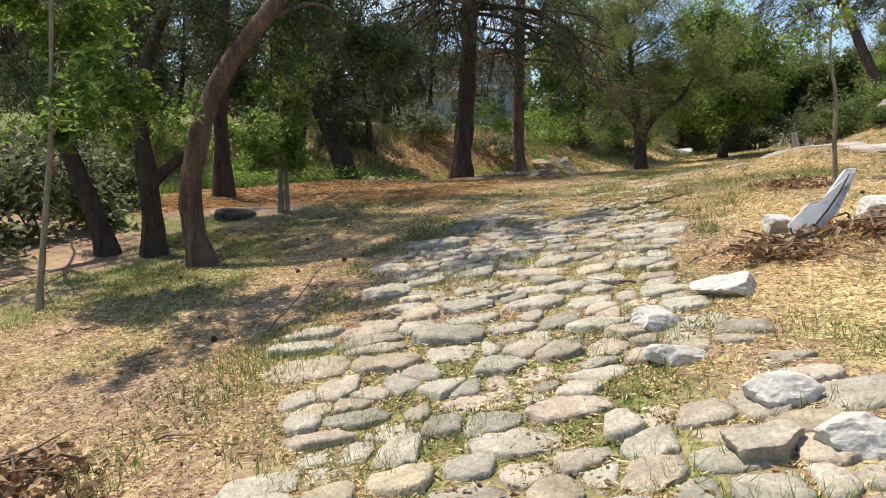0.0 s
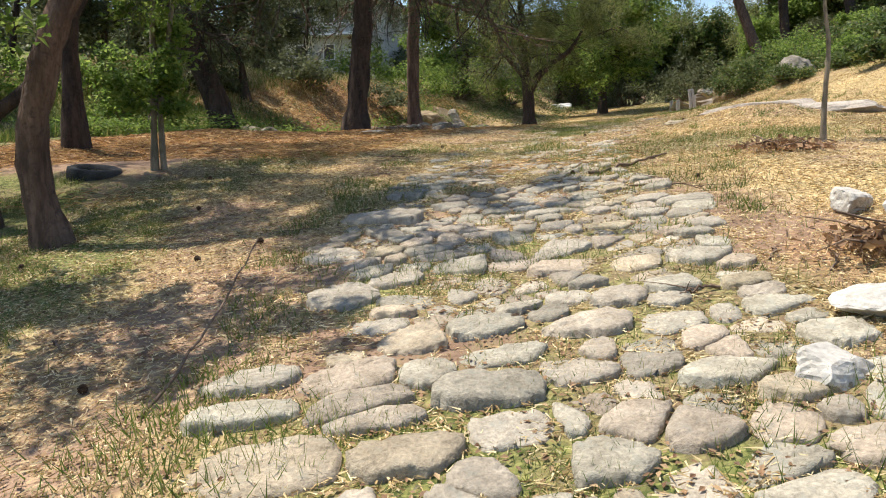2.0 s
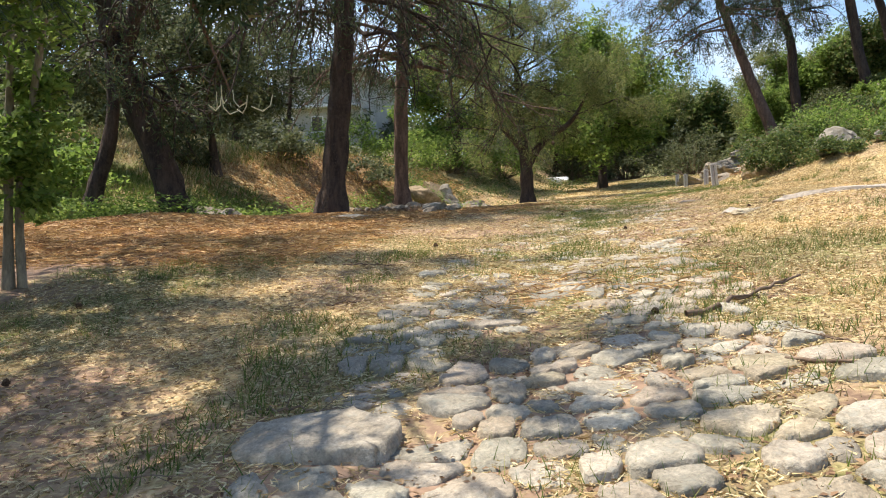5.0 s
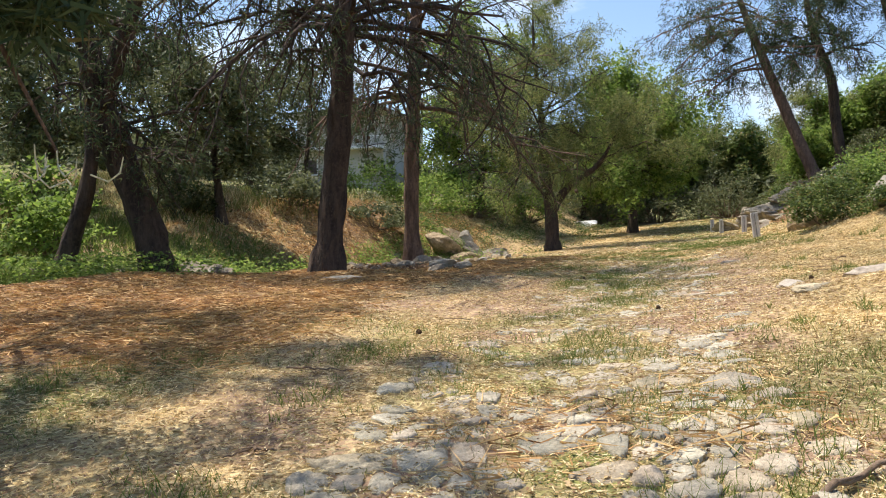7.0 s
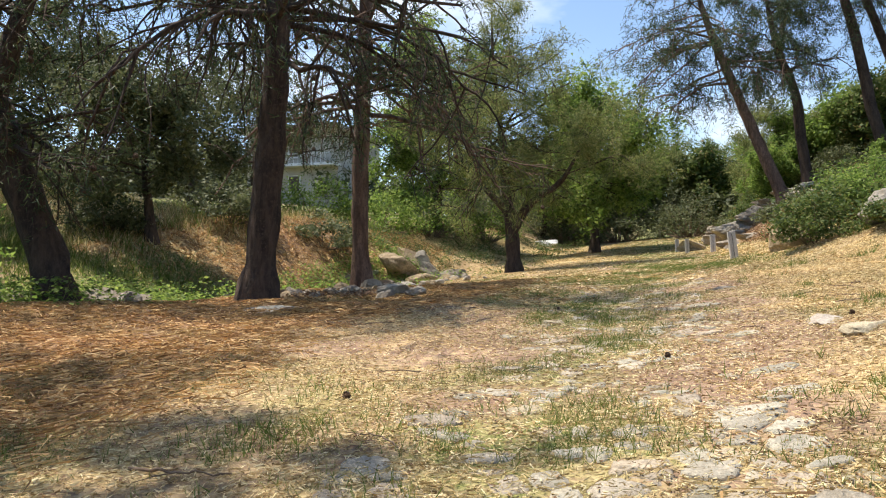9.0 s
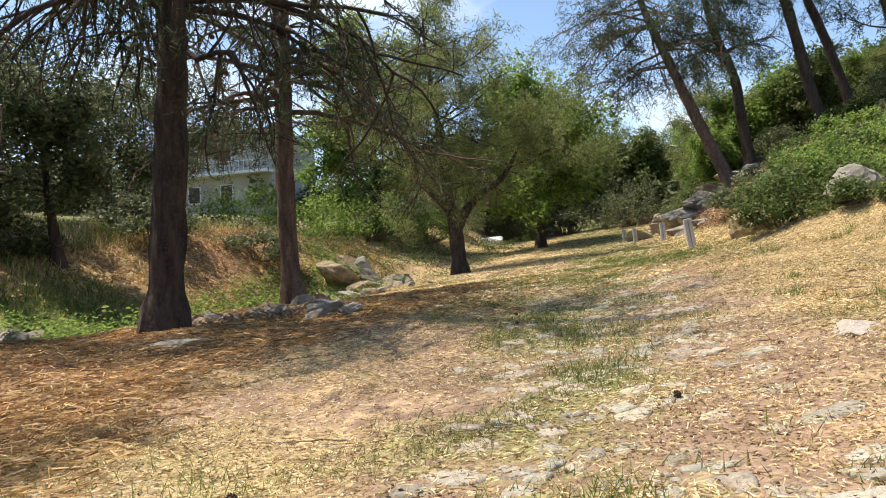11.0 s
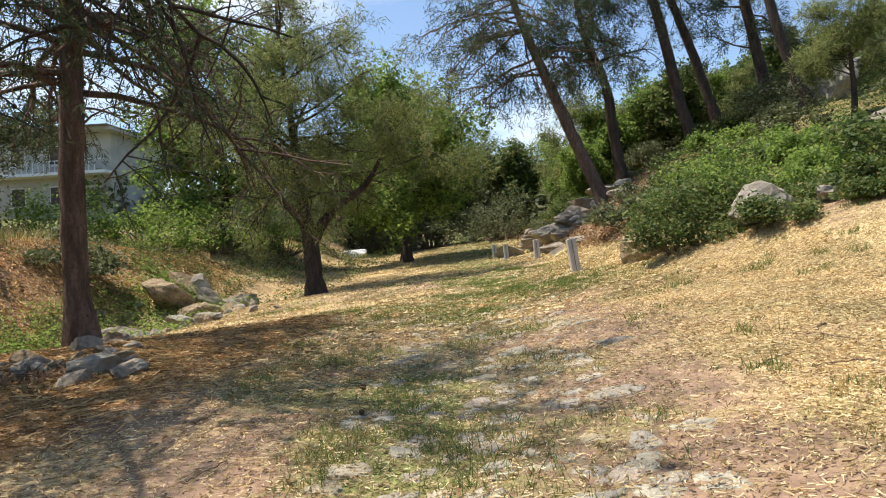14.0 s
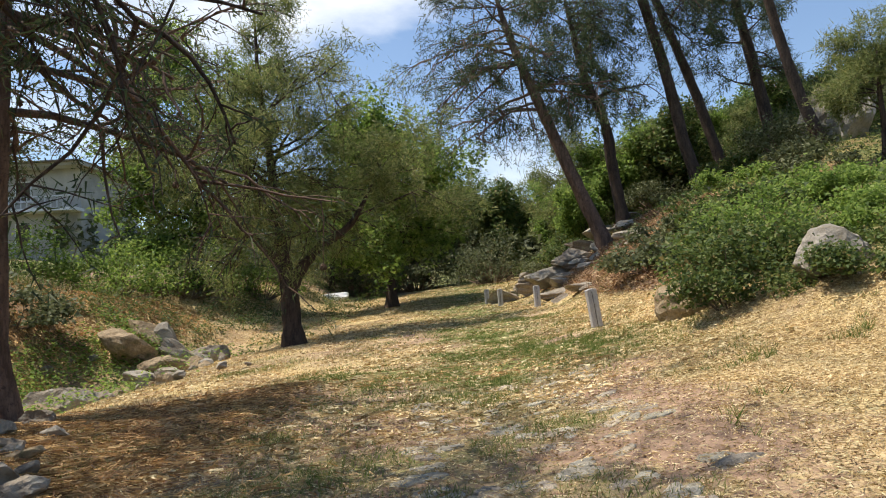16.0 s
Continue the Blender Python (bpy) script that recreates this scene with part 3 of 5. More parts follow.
# ---- trees beside the road ----
NEEDLE = ("needles", M_NEEDLE, 9, 0.14, 0.06)
young_pine = tree("pine_tree", "leaning young pine with reddish bark beside the road", on_ground(-2.62, 9.55),
     [([(0, 0, 0), (-0.12, 0, 0.46), (-0.14, 0, 0.92), (-0.01, 0, 1.45), (0.16, 0, 1.97), (0.40, 0.03, 2.35), (0.70, 0.05, 2.73), (1.0, 0.07, 3.05), (1.2, 0.9, 4.4), (1.2, 1.6, 6.2)], [0.145, 0.135, 0.125, 0.12, 0.11, 0.105, 0.1, 0.095, 0.07, 0.03]),
      ([(0.75, 0.05, 2.8), (1.3, 0.6, 3.15), (1.9, 1.2, 2.6), (2.14, 1.48, 1.95)], [0.03, 0.02, 0.013, 0.006])],
     M_BARK_RED, [(15, 0, 0.72, 1.0, 1.4, 0.35, 0.1, None), (3, 1, 0.5, 0.9, 0.4, 0.3, 0.1, None)], NEEDLE, 11, "pine tree")
_rng = np.random.RandomState(3)
for k in range(7):
    a, tb = k * 0.9, Tubes(5)
    o = np.array((2.14, 1.48, 1.86)) + _rng.normal(size=3) * (0.07, 0.07, 0.03)
    w = np.array((math.cos(a), math.sin(a), 0.0)) * _rng.uniform(0.07, 0.13)
    tb.add([o, o + w * 0.6 + (0, 0, -0.03), o + w + (0, 0, 0.01), o + w * 1.1 + (0, 0, 0.08)], [0.004, 0.0045, 0.004, 0.0025])
    part("shoot", tb.mesh("shoot", M_SHOOT), young_pine, "pale new shoot")
tree("pine_tree", "dark forked pine with sawn limbs in dry grass", on_ground(-3.68, 10.6),
     [([(0, 0, 0), (-0.02, 0, 0.51), (-0.07, 0, 1.03), (-0.15, 0, 1.62), (-0.22, 0.3, 2.43), (-0.1, 1.1, 3.7), (0.3, 2.0, 5.8)], [0.15, 0.125, 0.12, 0.10, 0.085, 0.07, 0.03]),
      ([(-0.05, 0, 0.9), (0.2, 0.02, 1.15), (0.5, 0.1, 1.35), (0.75, 0.6, 2.1), (1.2, 1.6, 3.8)], [0.085, 0.07, 0.06, 0.05, 0.02])],
     M_BARK, [(12, 0, 0.55, 1.0, 1.7, 0.3, 0.15, None), (5, 1, 0.6, 1.0, 1.2, 0.3, 0.1, None)], NEEDLE, 12, "pine tree")
tree("pine_tree", "dark slanting pine trunk among grass", on_ground(-4.36, 10.7),
     [([(0, 0, 0), (-0.3, 0, 0.83), (-0.56, 0, 1.51), (-0.84, 0, 1.88), (-1.11, 0, 2.32), (-1.6, 0.1, 3.5), (-1.8, 0.2, 5.2)], [0.13, 0.115, 0.105, 0.1, 0.09, 0.06, 0.03])],
     M_BARK, [(14, 0, 0.5, 1.0, 1.8, 0.25, 0.15, None)], NEEDLE, 13, "pine tree")
tree("pine_tree", "thick dark pine leaning over the gully", on_ground(-3.5, 22.9),
     [([(0, 0, 0), (-0.36, 0.05, 1.28), (-0.81, 0.12, 2.35), (-1.32, 0.19, 3.68), (-1.69, 0.25, 5.26), (-2.1, 0.3, 7.2), (-2.3, 0.4, 9.5)], [0.34, 0.33, 0.31, 0.27, 0.2, 0.13, 0.05]),
      ([(-1.2, 0.15, 3.3), (-0.8, 0.0, 4.6), (-0.2, -0.2, 6.2), (0.1, -0.3, 8.0)], [0.2, 0.16, 0.11, 0.04])],
     M_BARK, [(13, 0, 0.42, 1.0, 3.0, 0.2, 0.2, None), (8, 1, 0.3, 1.0, 2.8, 0.2, 0.2, None), (5, 0, 0.3, 0.45, 2.4, 0.0, 0.2, 0)], ("needles", M_NEEDLE, 4, 0.13, 0.05), 14, "pine tree", cones=50)
tree("pine_tree", "tall dark-trunked pine with hanging cone-laden branches", on_ground(-0.22, 22.15),
     [([(0, 0, 0), (0.06, 0, 0.6), (0.17, -0.02, 1.9), (0.28, -0.03, 3.86), (0.29, -0.03, 5.35), (0.33, 0, 7.2), (0.3, 0.1, 9.8)], [0.30, 0.255, 0.235, 0.215, 0.19, 0.13, 0.04])],
     M_BARK, [(14, 0, 0.42, 0.68, 2.9, 0.15, 0.26, None), (32, 0, 0.72, 1.0, 2.9, 0.3, 0.08, None), (3, 0, 0.36, 0.5, 2.8, 0.1, 0.2, 0), (8, 0, 0.36, 0.66, 2.8, 0.1, 0.28, 200)], ("needles", M_NEEDLE, 5, 0.13, 0.05), 15, "pine tree", cones=60)
tree("pine_tree", "tall slim pine with flaky bark above the gully", on_ground(1.6, 26.9),
     [([(0, 0, 0), (-0.05, 0, 1.0), (-0.08, 0.01, 2.31), (-0.03, 0, 4.0), (-0.01, 0, 5.71), (0.03, 0, 7.08), (0.1, 0.1, 12.0)], [0.24, 0.20, 0.19, 0.18, 0.165, 0.15, 0.04])],
     M_BARK_RED, [(15, 0, 0.34, 0.62, 2.8, 0.15, 0.26, None), (12, 0, 0.6, 1.0, 2.6, 0.3, 0.1, None), (4, 0, 0.28, 0.45, 3.0, -0.1, 0.1, 0), (7, 0, 0.36, 0.62, 3.0, 0.1, 0.3, 190)], ("needles", M_NEEDLE, 5, 0.13, 0.05), 16, "pine tree", cones=60)
tree("pine_tree", "spreading pine with a forked dark trunk and soft crown", on_ground(7.95, 39.0),
     [([(0, 0, 0), (-0.08, 0.03, 0.9), (-0.12, 0.05, 1.84), (-0.34, 0.15, 3.18), (-0.54, 0.23, 5.51), (-0.89, 0.39, 8.62), (-0.94, 0.41, 10.6)], [0.33, 0.29, 0.26, 0.19, 0.13, 0.07, 0.03]),
      ([(-0.1, 0.04, 1.6), (0.29, -0.13, 2.44), (0.71, -0.31, 2.96), (1.7, -0.74, 3.63), (2.6, -1.0, 5.4)], [0.19, 0.17, 0.15, 0.1, 0.03]),
      ([(-0.2, 0.1, 2.3), (-0.9, 0.3, 3.2), (-1.9, 0.7, 4.2), (-2.4, 0.9, 5.8)], [0.14, 0.12, 0.08, 0.03])],
     M_BARK, [(26, 0, 0.36, 0.88, 3.2, 0.3, 0.1, None), (13, 1, 0.5, 1.0, 2.4, 0.3, 0.1, None), (12, 2, 0.5, 1.0, 2.2, 0.3, 0.1, None), (12, 0, 0.62, 1.0, 1.5, 0.7, 0.0, None)], ("needles", M_NEEDLE_PALE, 11, 0.18, 0.13), 17, "pine tree")
tree("broadleaf_tree", "bright green broadleaf tree at the bend of the path", on_ground(15.0, 49.9),
     [([(0, 0, 0), (-0.07, 0.03, 2.48), (-0.23, 0.1, 4.12), (-0.4, 0.1, 8.4)], [0.27, 0.22, 0.17, 0.04])],
     M_BARK, [(30, 0, 0.28, 1.0, 2.9, 0.5, 0.1, None)], ("leaves", M_LEAF, 11, 0.18, 0.26), 18, "tree")
tree("broadleaf_tree", "bright green leafy tree behind the forked pine", on_ground(6.2, 50.5),
     [([(0, 0, 0), (0.1, 0.03, 2.2), (0.0, 0.1, 4.5), (0.2, 0.1, 8.8)], [0.25, 0.2, 0.16, 0.04])],
     M_BARK, [(30, 0, 0.22, 1.0, 2.9, 0.5, 0.1, None)], ("leaves", M_LEAF, 11, 0.18, 0.26), 19, "tree")

tree("pine_tree", "slim dark pine leaning beside the gully", on_ground(-5.3, 22.6),
     [([(0, 0, 0), (0.2, 0, 0.85), (0.43, 0, 1.5), (0.6, 0, 2.3), (0.5, 0.1, 4.0), (0.4, 0.2, 7.0)], [0.2, 0.17, 0.15, 0.13, 0.1, 0.04])],
     M_BARK, [(9, 0, 0.45, 1.0, 2.2, 0.2, 0.15, None)], ("needles", M_NEEDLE, 7, 0.15, 0.06), 27, "pine tree")
# added pine, placed so that its dense crown shades the road's left side
tree("pine_tree", "slim dark pine added for its shade on the litter", on_ground(-4.6, 15.7),
     [([(0, 0, 0), (-0.05, 0, 1.5), (0.1, 0, 3.5), (0.2, 0.1, 6.0), (0.3, 0.2, 9.5)], [0.17, 0.14, 0.12, 0.1, 0.04])],
     M_BARK, [(24, 0, 0.48, 1.0, 2.6, 0.25, 0.1, None)], ("needles", M_NEEDLE, 10, 0.15, 0.06), 28, "pine tree")

# ---- pines on the slope ----
SLOPE = ("needles", M_NEEDLE, 6, 0.22, 0.10)
tree("pine_tree", "leaning pine on the rocky slope", on_ground(19.6, 39.0),
     [([(0, 0, 0), (-1.11, 0.48, 2.83), (-1.98, 0.86, 5.22), (-2.59, 1.12, 6.87), (-3.2, 1.39, 8.75), (-3.6, 1.5, 10.6)], [0.25, 0.22, 0.18, 0.16, 0.10, 0.04])],
     M_BARK_RED, [(26, 0, 0.5, 1.0, 2.7, 0.05, 0.2, None), (7, 0, 0.45, 0.9, 3.2, 0.0, 0.25, 160)], SLOPE, 21, "pine tree", "pines on the slope")
tree("pine_tree", "curved pine on the rocky slope", on_ground(21.6, 40.5),
     [([(0, 0, 0), (-0.36, 0.15, 2.41), (-0.47, 0.2, 4.26), (-1.13, 0.49, 5.92), (-1.47, 0.64, 7.58), (-1.9, 0.8, 10.2)], [0.25, 0.22, 0.19, 0.17, 0.12, 0.04])],
     M_BARK, [(24, 0, 0.5, 1.0, 2.6, 0.1, 0.2, None), (5, 0, 0.55, 0.9, 2.6, 0.1, 0.25, 0)], SLOPE, 22, "pine tree", "pines on the slope")
tree("pine_tree", "tall bare-trunked pine on the shrubby slope", on_ground(23.9, 38.6),
     [([(0, 0, 0), (-0.51, 0.22, 1.69), (-1.04, 0.45, 4.85), (-1.88, 0.82, 8.32), (-2.6, 1.1, 11.5), (-3.2, 1.3, 15.0)], [0.25, 0.23, 0.21, 0.18, 0.13, 0.05])],
     M_BARK, [(16, 0, 0.62, 1.0, 3.0, 0.2, 0.2, None)], SLOPE, 23, "pine tree", "pines on the slope")
tree("pine_tree", "tall bare-trunked pine leaning over the slope", on_ground(26.5, 39.9),
     [([(0, 0, 0), (-0.99, 0.43, 3.68), (-2.21, 0.96, 7.42), (-3.3, 1.4, 11.0), (-4.0, 1.6, 14.0)], [0.24, 0.21, 0.18, 0.13, 0.05])],
     M_BARK, [(16, 0, 0.6, 1.0, 3.0, 0.2, 0.2, None), (4, 0, 0.5, 0.62, 2.4, 0.1, 0.2, 0)], SLOPE, 24, "pine tree", "pines on the slope")
tree("pine_tree", "slanting pine beside the split cliff", on_ground(25.5, 34.4),
     [([(0, 0, 0), (-0.82, 0.36, 2.58), (-1.37, 0.6, 5.24), (-2.0, 0.9, 8.5), (-2.6, 1.1, 12.0)], [0.22, 0.19, 0.16, 0.12, 0.04])],
     M_BARK, [(18, 0, 0.5, 1.0, 3.0, 0.2, 0.2, None)], SLOPE, 25, "pine tree", "pines on the slope")
tree("pine_tree", "dark dense pine high on the slope", on_ground(29.5, 40.0),
     [([(0, 0, 0), (-0.5, 0.2, 3.0), (-1.2, 0.4, 6.5), (-2.0, 0.6, 10.0)], [0.27, 0.24, 0.19, 0.05])],
     M_BARK, [(16, 0, 0.3, 0.85, 2.4, 0.2, 0.15, None)], ("needles", M_NEEDLE, 8, 0.24, 0.12), 26, "pine tree", "pines on the slope")

tree("pine_tree", "small young pine among shrubs on the slope", on_ground(21.2, 29.0),
     [([(0, 0, 0), (0.05, 0, 0.9), (-0.05, 0, 1.8), (0, 0, 3.0)], [0.09, 0.08, 0.06, 0.02])],
     M_BARK, [(20, 0, 0.35, 1.0, 1.1, 0.5, 0.05, None)], ("needles", M_NEEDLE_PALE, 8, 0.16, 0.08), 29, "pine tree", "pines on the slope")
# evergreen trees that climb the hill behind, copied from three grown ones
HILL = []
for k, (name, label, h, mat, fol) in enumerate((("pine_tree", "young dark pine on the wooded hill", 5.0, M_BARK, ("needles", M_NEEDLE_PALE, 9, 0.26, 0.16)),
                                                ("evergreen_oak", "dense evergreen oak on the wooded hill", 4.2, M_BARK, ("leaves", M_LEAF_SHRUB, 7, 0.17, 0.2)),
                                                ("evergreen_oak", "leafy green oak on the wooded hill", 4.0, M_BARK, ("leaves", M_LEAF, 6, 0.17, 0.2)))):
    x, y = ((24.5, 47.5), (27.5, 44.5), (30.0, 48.0))[k]
    HILL.append((tree(name, label, on_ground(x, y, 0.1), [([(0, 0, 0), (0.1, 0, h * 0.3), (-0.1, 0.1, h * 0.6), (0, 0, h)], [0.13, 0.11, 0.08, 0.03])],
                      mat, [(20, 0, 0.18, 1.0, h * 0.36, 0.4, 0.05, None)], fol, 90 + k, "tree", "trees on the wooded hill"), h))
_rng = np.random.RandomState(15)
_spots = []
while len(_spots) < 46:
    y = _rng.uniform(43, 66)
    x = float(centre(y)) + _rng.uniform(4.5, 26)
    if min([99] + [math.hypot(x - a, y - b) for a, b in _spots]) < 1.9:
        continue
    _spots.append((x, y))
    proto, h = HILL[len(_spots) % 3]
    size = _rng.uniform(2.5, 4.0) * (1.0 + 0.45 * float(smooth(y, 52, 62))) / h
    copy_thing(proto, Matrix.Translation(on_ground(x, y, 0.1)) @ Matrix.Rotation(_rng.uniform(0, 6.28), 4, "Z") @ Matrix.Scale(size, 4))
for k, (x, y, h) in enumerate(((17.5, 63, 6.0), (20.5, 65, 7.0), (23.5, 67, 6.5), (26.8, 68, 7.5), (29.5, 65, 6.0), (15.0, 61, 5.5), (32.0, 70, 7.0), (19.0, 69, 7.5))):
    proto, tall = HILL[k % 3]
    copy_thing(proto, Matrix.Translation(on_ground(x, y, 0.1)) @ Matrix.Rotation(k * 1.3, 4, "Z") @ Matrix.Scale(h / tall, 4))

# ---- saplings ----
tree("sapling", "thin grey sapling with long drooping leaves", on_ground(-3.7, 8.04),
     [([(0, 0, 0), (0.11, 0, 0.83), (0.22, 0, 1.65), (0.26, 0, 2.3), (0.3, 0, 3.2), (0.6, -0.2, 4.2), (0.9, -0.4, 5.4)], [0.036, 0.032, 0.028, 0.025, 0.02, 0.015, 0.008])],
     M_BARK_GREY, [(9, 0, 0.36, 0.6, 0.75, 0.1, 0.25, None), (9, 0, 0.6, 1.0, 1.0, 0.2, 0.15, None)], ("leaves", M_LEAF, 4, 0.10, 0.06), 31, "sapling", sides=7)
tree("sapling", "pair of thin grey sapling stems with green leaves", on_ground(-2.66, 12.9),
     [([(0, 0, 0), (0.03, 0, 1.13), (0.08, 0, 2.46), (0.07, 0, 3.4)], [0.045, 0.04, 0.03, 0.01]), ([(0.12, 0, 0), (0.1, 0, 0.78), (0.3, 0, 2.02), (0.47, 0, 3.0)], [0.04, 0.035, 0.028, 0.01])],
     M_BARK_GREY, [(7, 0, 0.22, 0.58, 0.36, 0.4, 0.1, None), (3, 1, 0.15, 0.4, 0.35, 0.4, 0.1, None), (4, 1, 0.6, 1.0, 0.6, 0.3, 0.2, None)], ("leaves", M_LEAF, 3, 0.09, 0.06), 32, "sapling", sides=7)
tree("sapling", "thin leafless-stemmed sapling on dry grass", on_ground(4.95, 10.6),
     [([(0, 0, 0), (-0.03, 0, 0.5), (-0.02, 0, 1.0), (-0.12, 0.02, 1.5), (-0.1, 0, 2.1)], [0.03, 0.026, 0.022, 0.017, 0.008])],
     M_BARK_GREY, [(4, 0, 0.8, 1.0, 0.4, 0.6, 0.1, None)], ("leaves", M_LEAF, 1, 0.07, 0.05), 33, "sapling", sides=7)

# ---- olive trees and thickets across the gully ----
_rng = np.random.RandomState(5)
for k, (x, y, h) in enumerate(((-4.5, 33.0, 4.2), (-9.0, 30.0, 5.0), (-8.0, 38.0, 5.5), (-13.5, 34.0, 5.5), (-15.0, 27.0, 5.0), (-5.5, 43.5, 5.0), (-3.4, 47.0, 6.5), (-11.0, 22.0, 4.5), (-19.0, 40.0, 7.0), (-22, 30, 7.0), (-16, 20, 5.5))):
    lean = _rng.uniform(-0.5, 0.5)
    tree("olive_tree", "grey-green olive tree in tall grass", on_ground(x, y),
         [([(0, 0, 0), (lean * 0.4, 0.1, h * 0.22), (lean, 0.2, h * 0.5), (lean * 1.4, 0.1, h)], [0.17, 0.13, 0.1, 0.03])],
         M_BARK, [(18, 0, 0.38, 1.0, h * 0.40, 0.4, 0.08, None)], ("leaves", M_LEAF_OLIVE, 8, 0.13, 0.2), 40 + k, "olive tree", "olive trees across the gully")
for k, (x, y, w, h, fresh) in enumerate(((-0.5, 47, 4.5, 2.6, 1), (2.8, 46.5, 4.0, 2.3, 1), (5.5, 48, 4.0, 2.5, 1), (-4.5, 45, 4.5, 2.6, 0), (9.2, 52, 4, 2.4, 1), (0.5, 38.8, 2.6, 1.3, 0), (-2.8, 36.5, 2.8, 1.5, 0), (-6, 33.5, 2.6, 1.3, 0), (-8, 27, 3.0, 1.6, 1), (-6.5, 25.0, 2.2, 1.3, 1), (-10, 24.5, 3.0, 1.7, 1), (11, 57, 5, 3.0, 0), (16.5, 61, 5.5, 3.0, 0), (21, 62, 6, 3.2, 0), (24.5, 58, 5, 3.4, 0), (-13, 17, 4, 2.2, 0), (-11, 13.5, 3.5, 2.0, 0), (-14, 10, 4, 2.4, 0), (-9.5, 17.5, 3, 1.8, 1), (-8, 9, 3, 2.0, 0), (-9, 12, 3, 2.2, 0), (-7.5, 14.8, 2.6, 1.6, 0), (-11, 7, 4, 2.6, 0), (-18, 14, 5, 3.5, 0), (-17, 8, 5, 3.5, 0), (-20, 22, 5, 3.5, 0), (-6.2, 12.2, 2.0, 1.2, 0), (-7.0, 10.4, 2.4, 1.5, 0), (-6.0, 9.0, 1.6, 0.9, 0), (-6.6, 14.0, 2.0, 1.3, 0))):
    shrub("shrub", "bright leafy shrub at the edge of the thicket" if fresh else "grey-green shrub in tall grass", x, y, w, h, M_LEAF if fresh else M_LEAF_OLIVE, 70 + k, int(900 * w), 0.11, group="shrubs across the gully")

# ---- shrubs on the slope ----
shrub("shrub", "large leafy shrub with bare lower twigs over a pale boulder", 11.1, 24.3, 2.0, 1.05, M_LEAF_SHRUB, 101, 8000, 0.055, group="shrubs on the slope")
shrub("shrub", "yellow-green shrub above the pale boulder", 13.6, 26.0, 2.2, 1.7, M_LEAF, 102, 7000, 0.06, group="shrubs on the slope")
shrub("shrub", "low twiggy shrub beside the pale boulder", 11.7, 22.7, 1.5, 0.32, M_LEAF_SHRUB, 103, 3000, 0.05, group="shrubs on the slope")
for k, (x, y, w, h) in enumerate(((13.2, 22.4, 1.6, 0.7), (14.5, 23.8, 2.2, 1.0), (13.6, 21.3, 1.4, 0.5), (15.6, 22.8, 2.0, 1.0), (16.5, 25.2, 2.4, 1.1), (13.2, 24.4, 1.5, 0.9), (12.6, 21.6, 0.9, 0.35), (17.8, 27.2, 2.4, 1.0))):
    shrub("shrub", "low leafy shrub on the dry slope", x, y, w, h * 0.65, (M_LEAF_SHRUB, M_LEAF, M_LEAF_SHRUB)[k % 3], 300 + k, int(2600 * w), 0.06, group="shrubs on the slope")
for k in range(150):
    y = _rng.uniform(18, 64)
    u = 3.0 + 24 * _rng.rand() ** 1.6
    x = float(centre(y)) + u + (3.0 if y < 26 else 1.5)
    w = _rng.uniform(1.6, 3.6) * (0.8 + u / 40)
    if float(aside(x, y)) < 7.5 and 32 < y < 44 or x < 12.6 and y < 23.8 or (x - 19.6) ** 2 + (y - 39) ** 2 < 12 or (x - 21.6) ** 2 + (y - 40.5) ** 2 < 9:
        continue
    shrub("shrub", "evergreen shrub on the rocky slope", x, y, w, w * _rng.uniform(0.3, 0.6) * (0.7 if y < 32 else 1.0), (M_LEAF_SHRUB, M_LEAF_OLIVE, M_LEAF_SHRUB, M_LEAF_OLIVE, M_LEAF, M_LEAF_SHRUB)[k % 6], 110 + k, int(1000 * w), 0.09, group="shrubs on the slope")


# ---- far woods ----
def far_woods():
    rng = np.random.RandomState(77)
    at = []
    for k in range(1150):
        side = rng.rand()
        if side < 0.35:
            x, y = rng.uniform(-70, 22), rng.uniform(60, 120)
        elif side < 0.5:
            x, y = rng.uniform(-70, -24), rng.uniform(2, 60)
        else:
            y = rng.uniform(56, 150)
            x = float(centre(y)) + rng.uniform(-3, 70)
        near_path = abs(float(aside(x, y))) < 3.5 and y < 62
        if near_path:
            continue
        if -7 < x < 7 and y < 76:
            continue
        h, w = rng.uniform(1.8, 4.5) * (1.3 if side >= 0.5 else 1.0) * (1 + max(y - 80, 0) / 80), rng.uniform(2.4, 5.0) * (1 + max(y - 80, 0) / 80)
        for lump in range(5):
            c = np.array((x, y, float(ground(x, y)) + h * rng.uniform(0.25, 0.8))) + rng.normal(size=3) * (w * 0.25, w * 0.25, h * 0.1)
            p = unit(rng, 42) * rng.uniform(0.6, 1.05, (42, 1))
            at.append(c + p * (w * 0.3, w * 0.3, h * 0.28))
    at = np.concatenate(at)
    v, f = leaves(at, 0.5, rng, 0.3, 0.8, True)
    tagged(new("far_woods", mesh_of("far_woods", v, f, M_LEAF_OLIVE, False)), "distant mixed woods on the hills", "woods", kind="stuff")


far_woods()


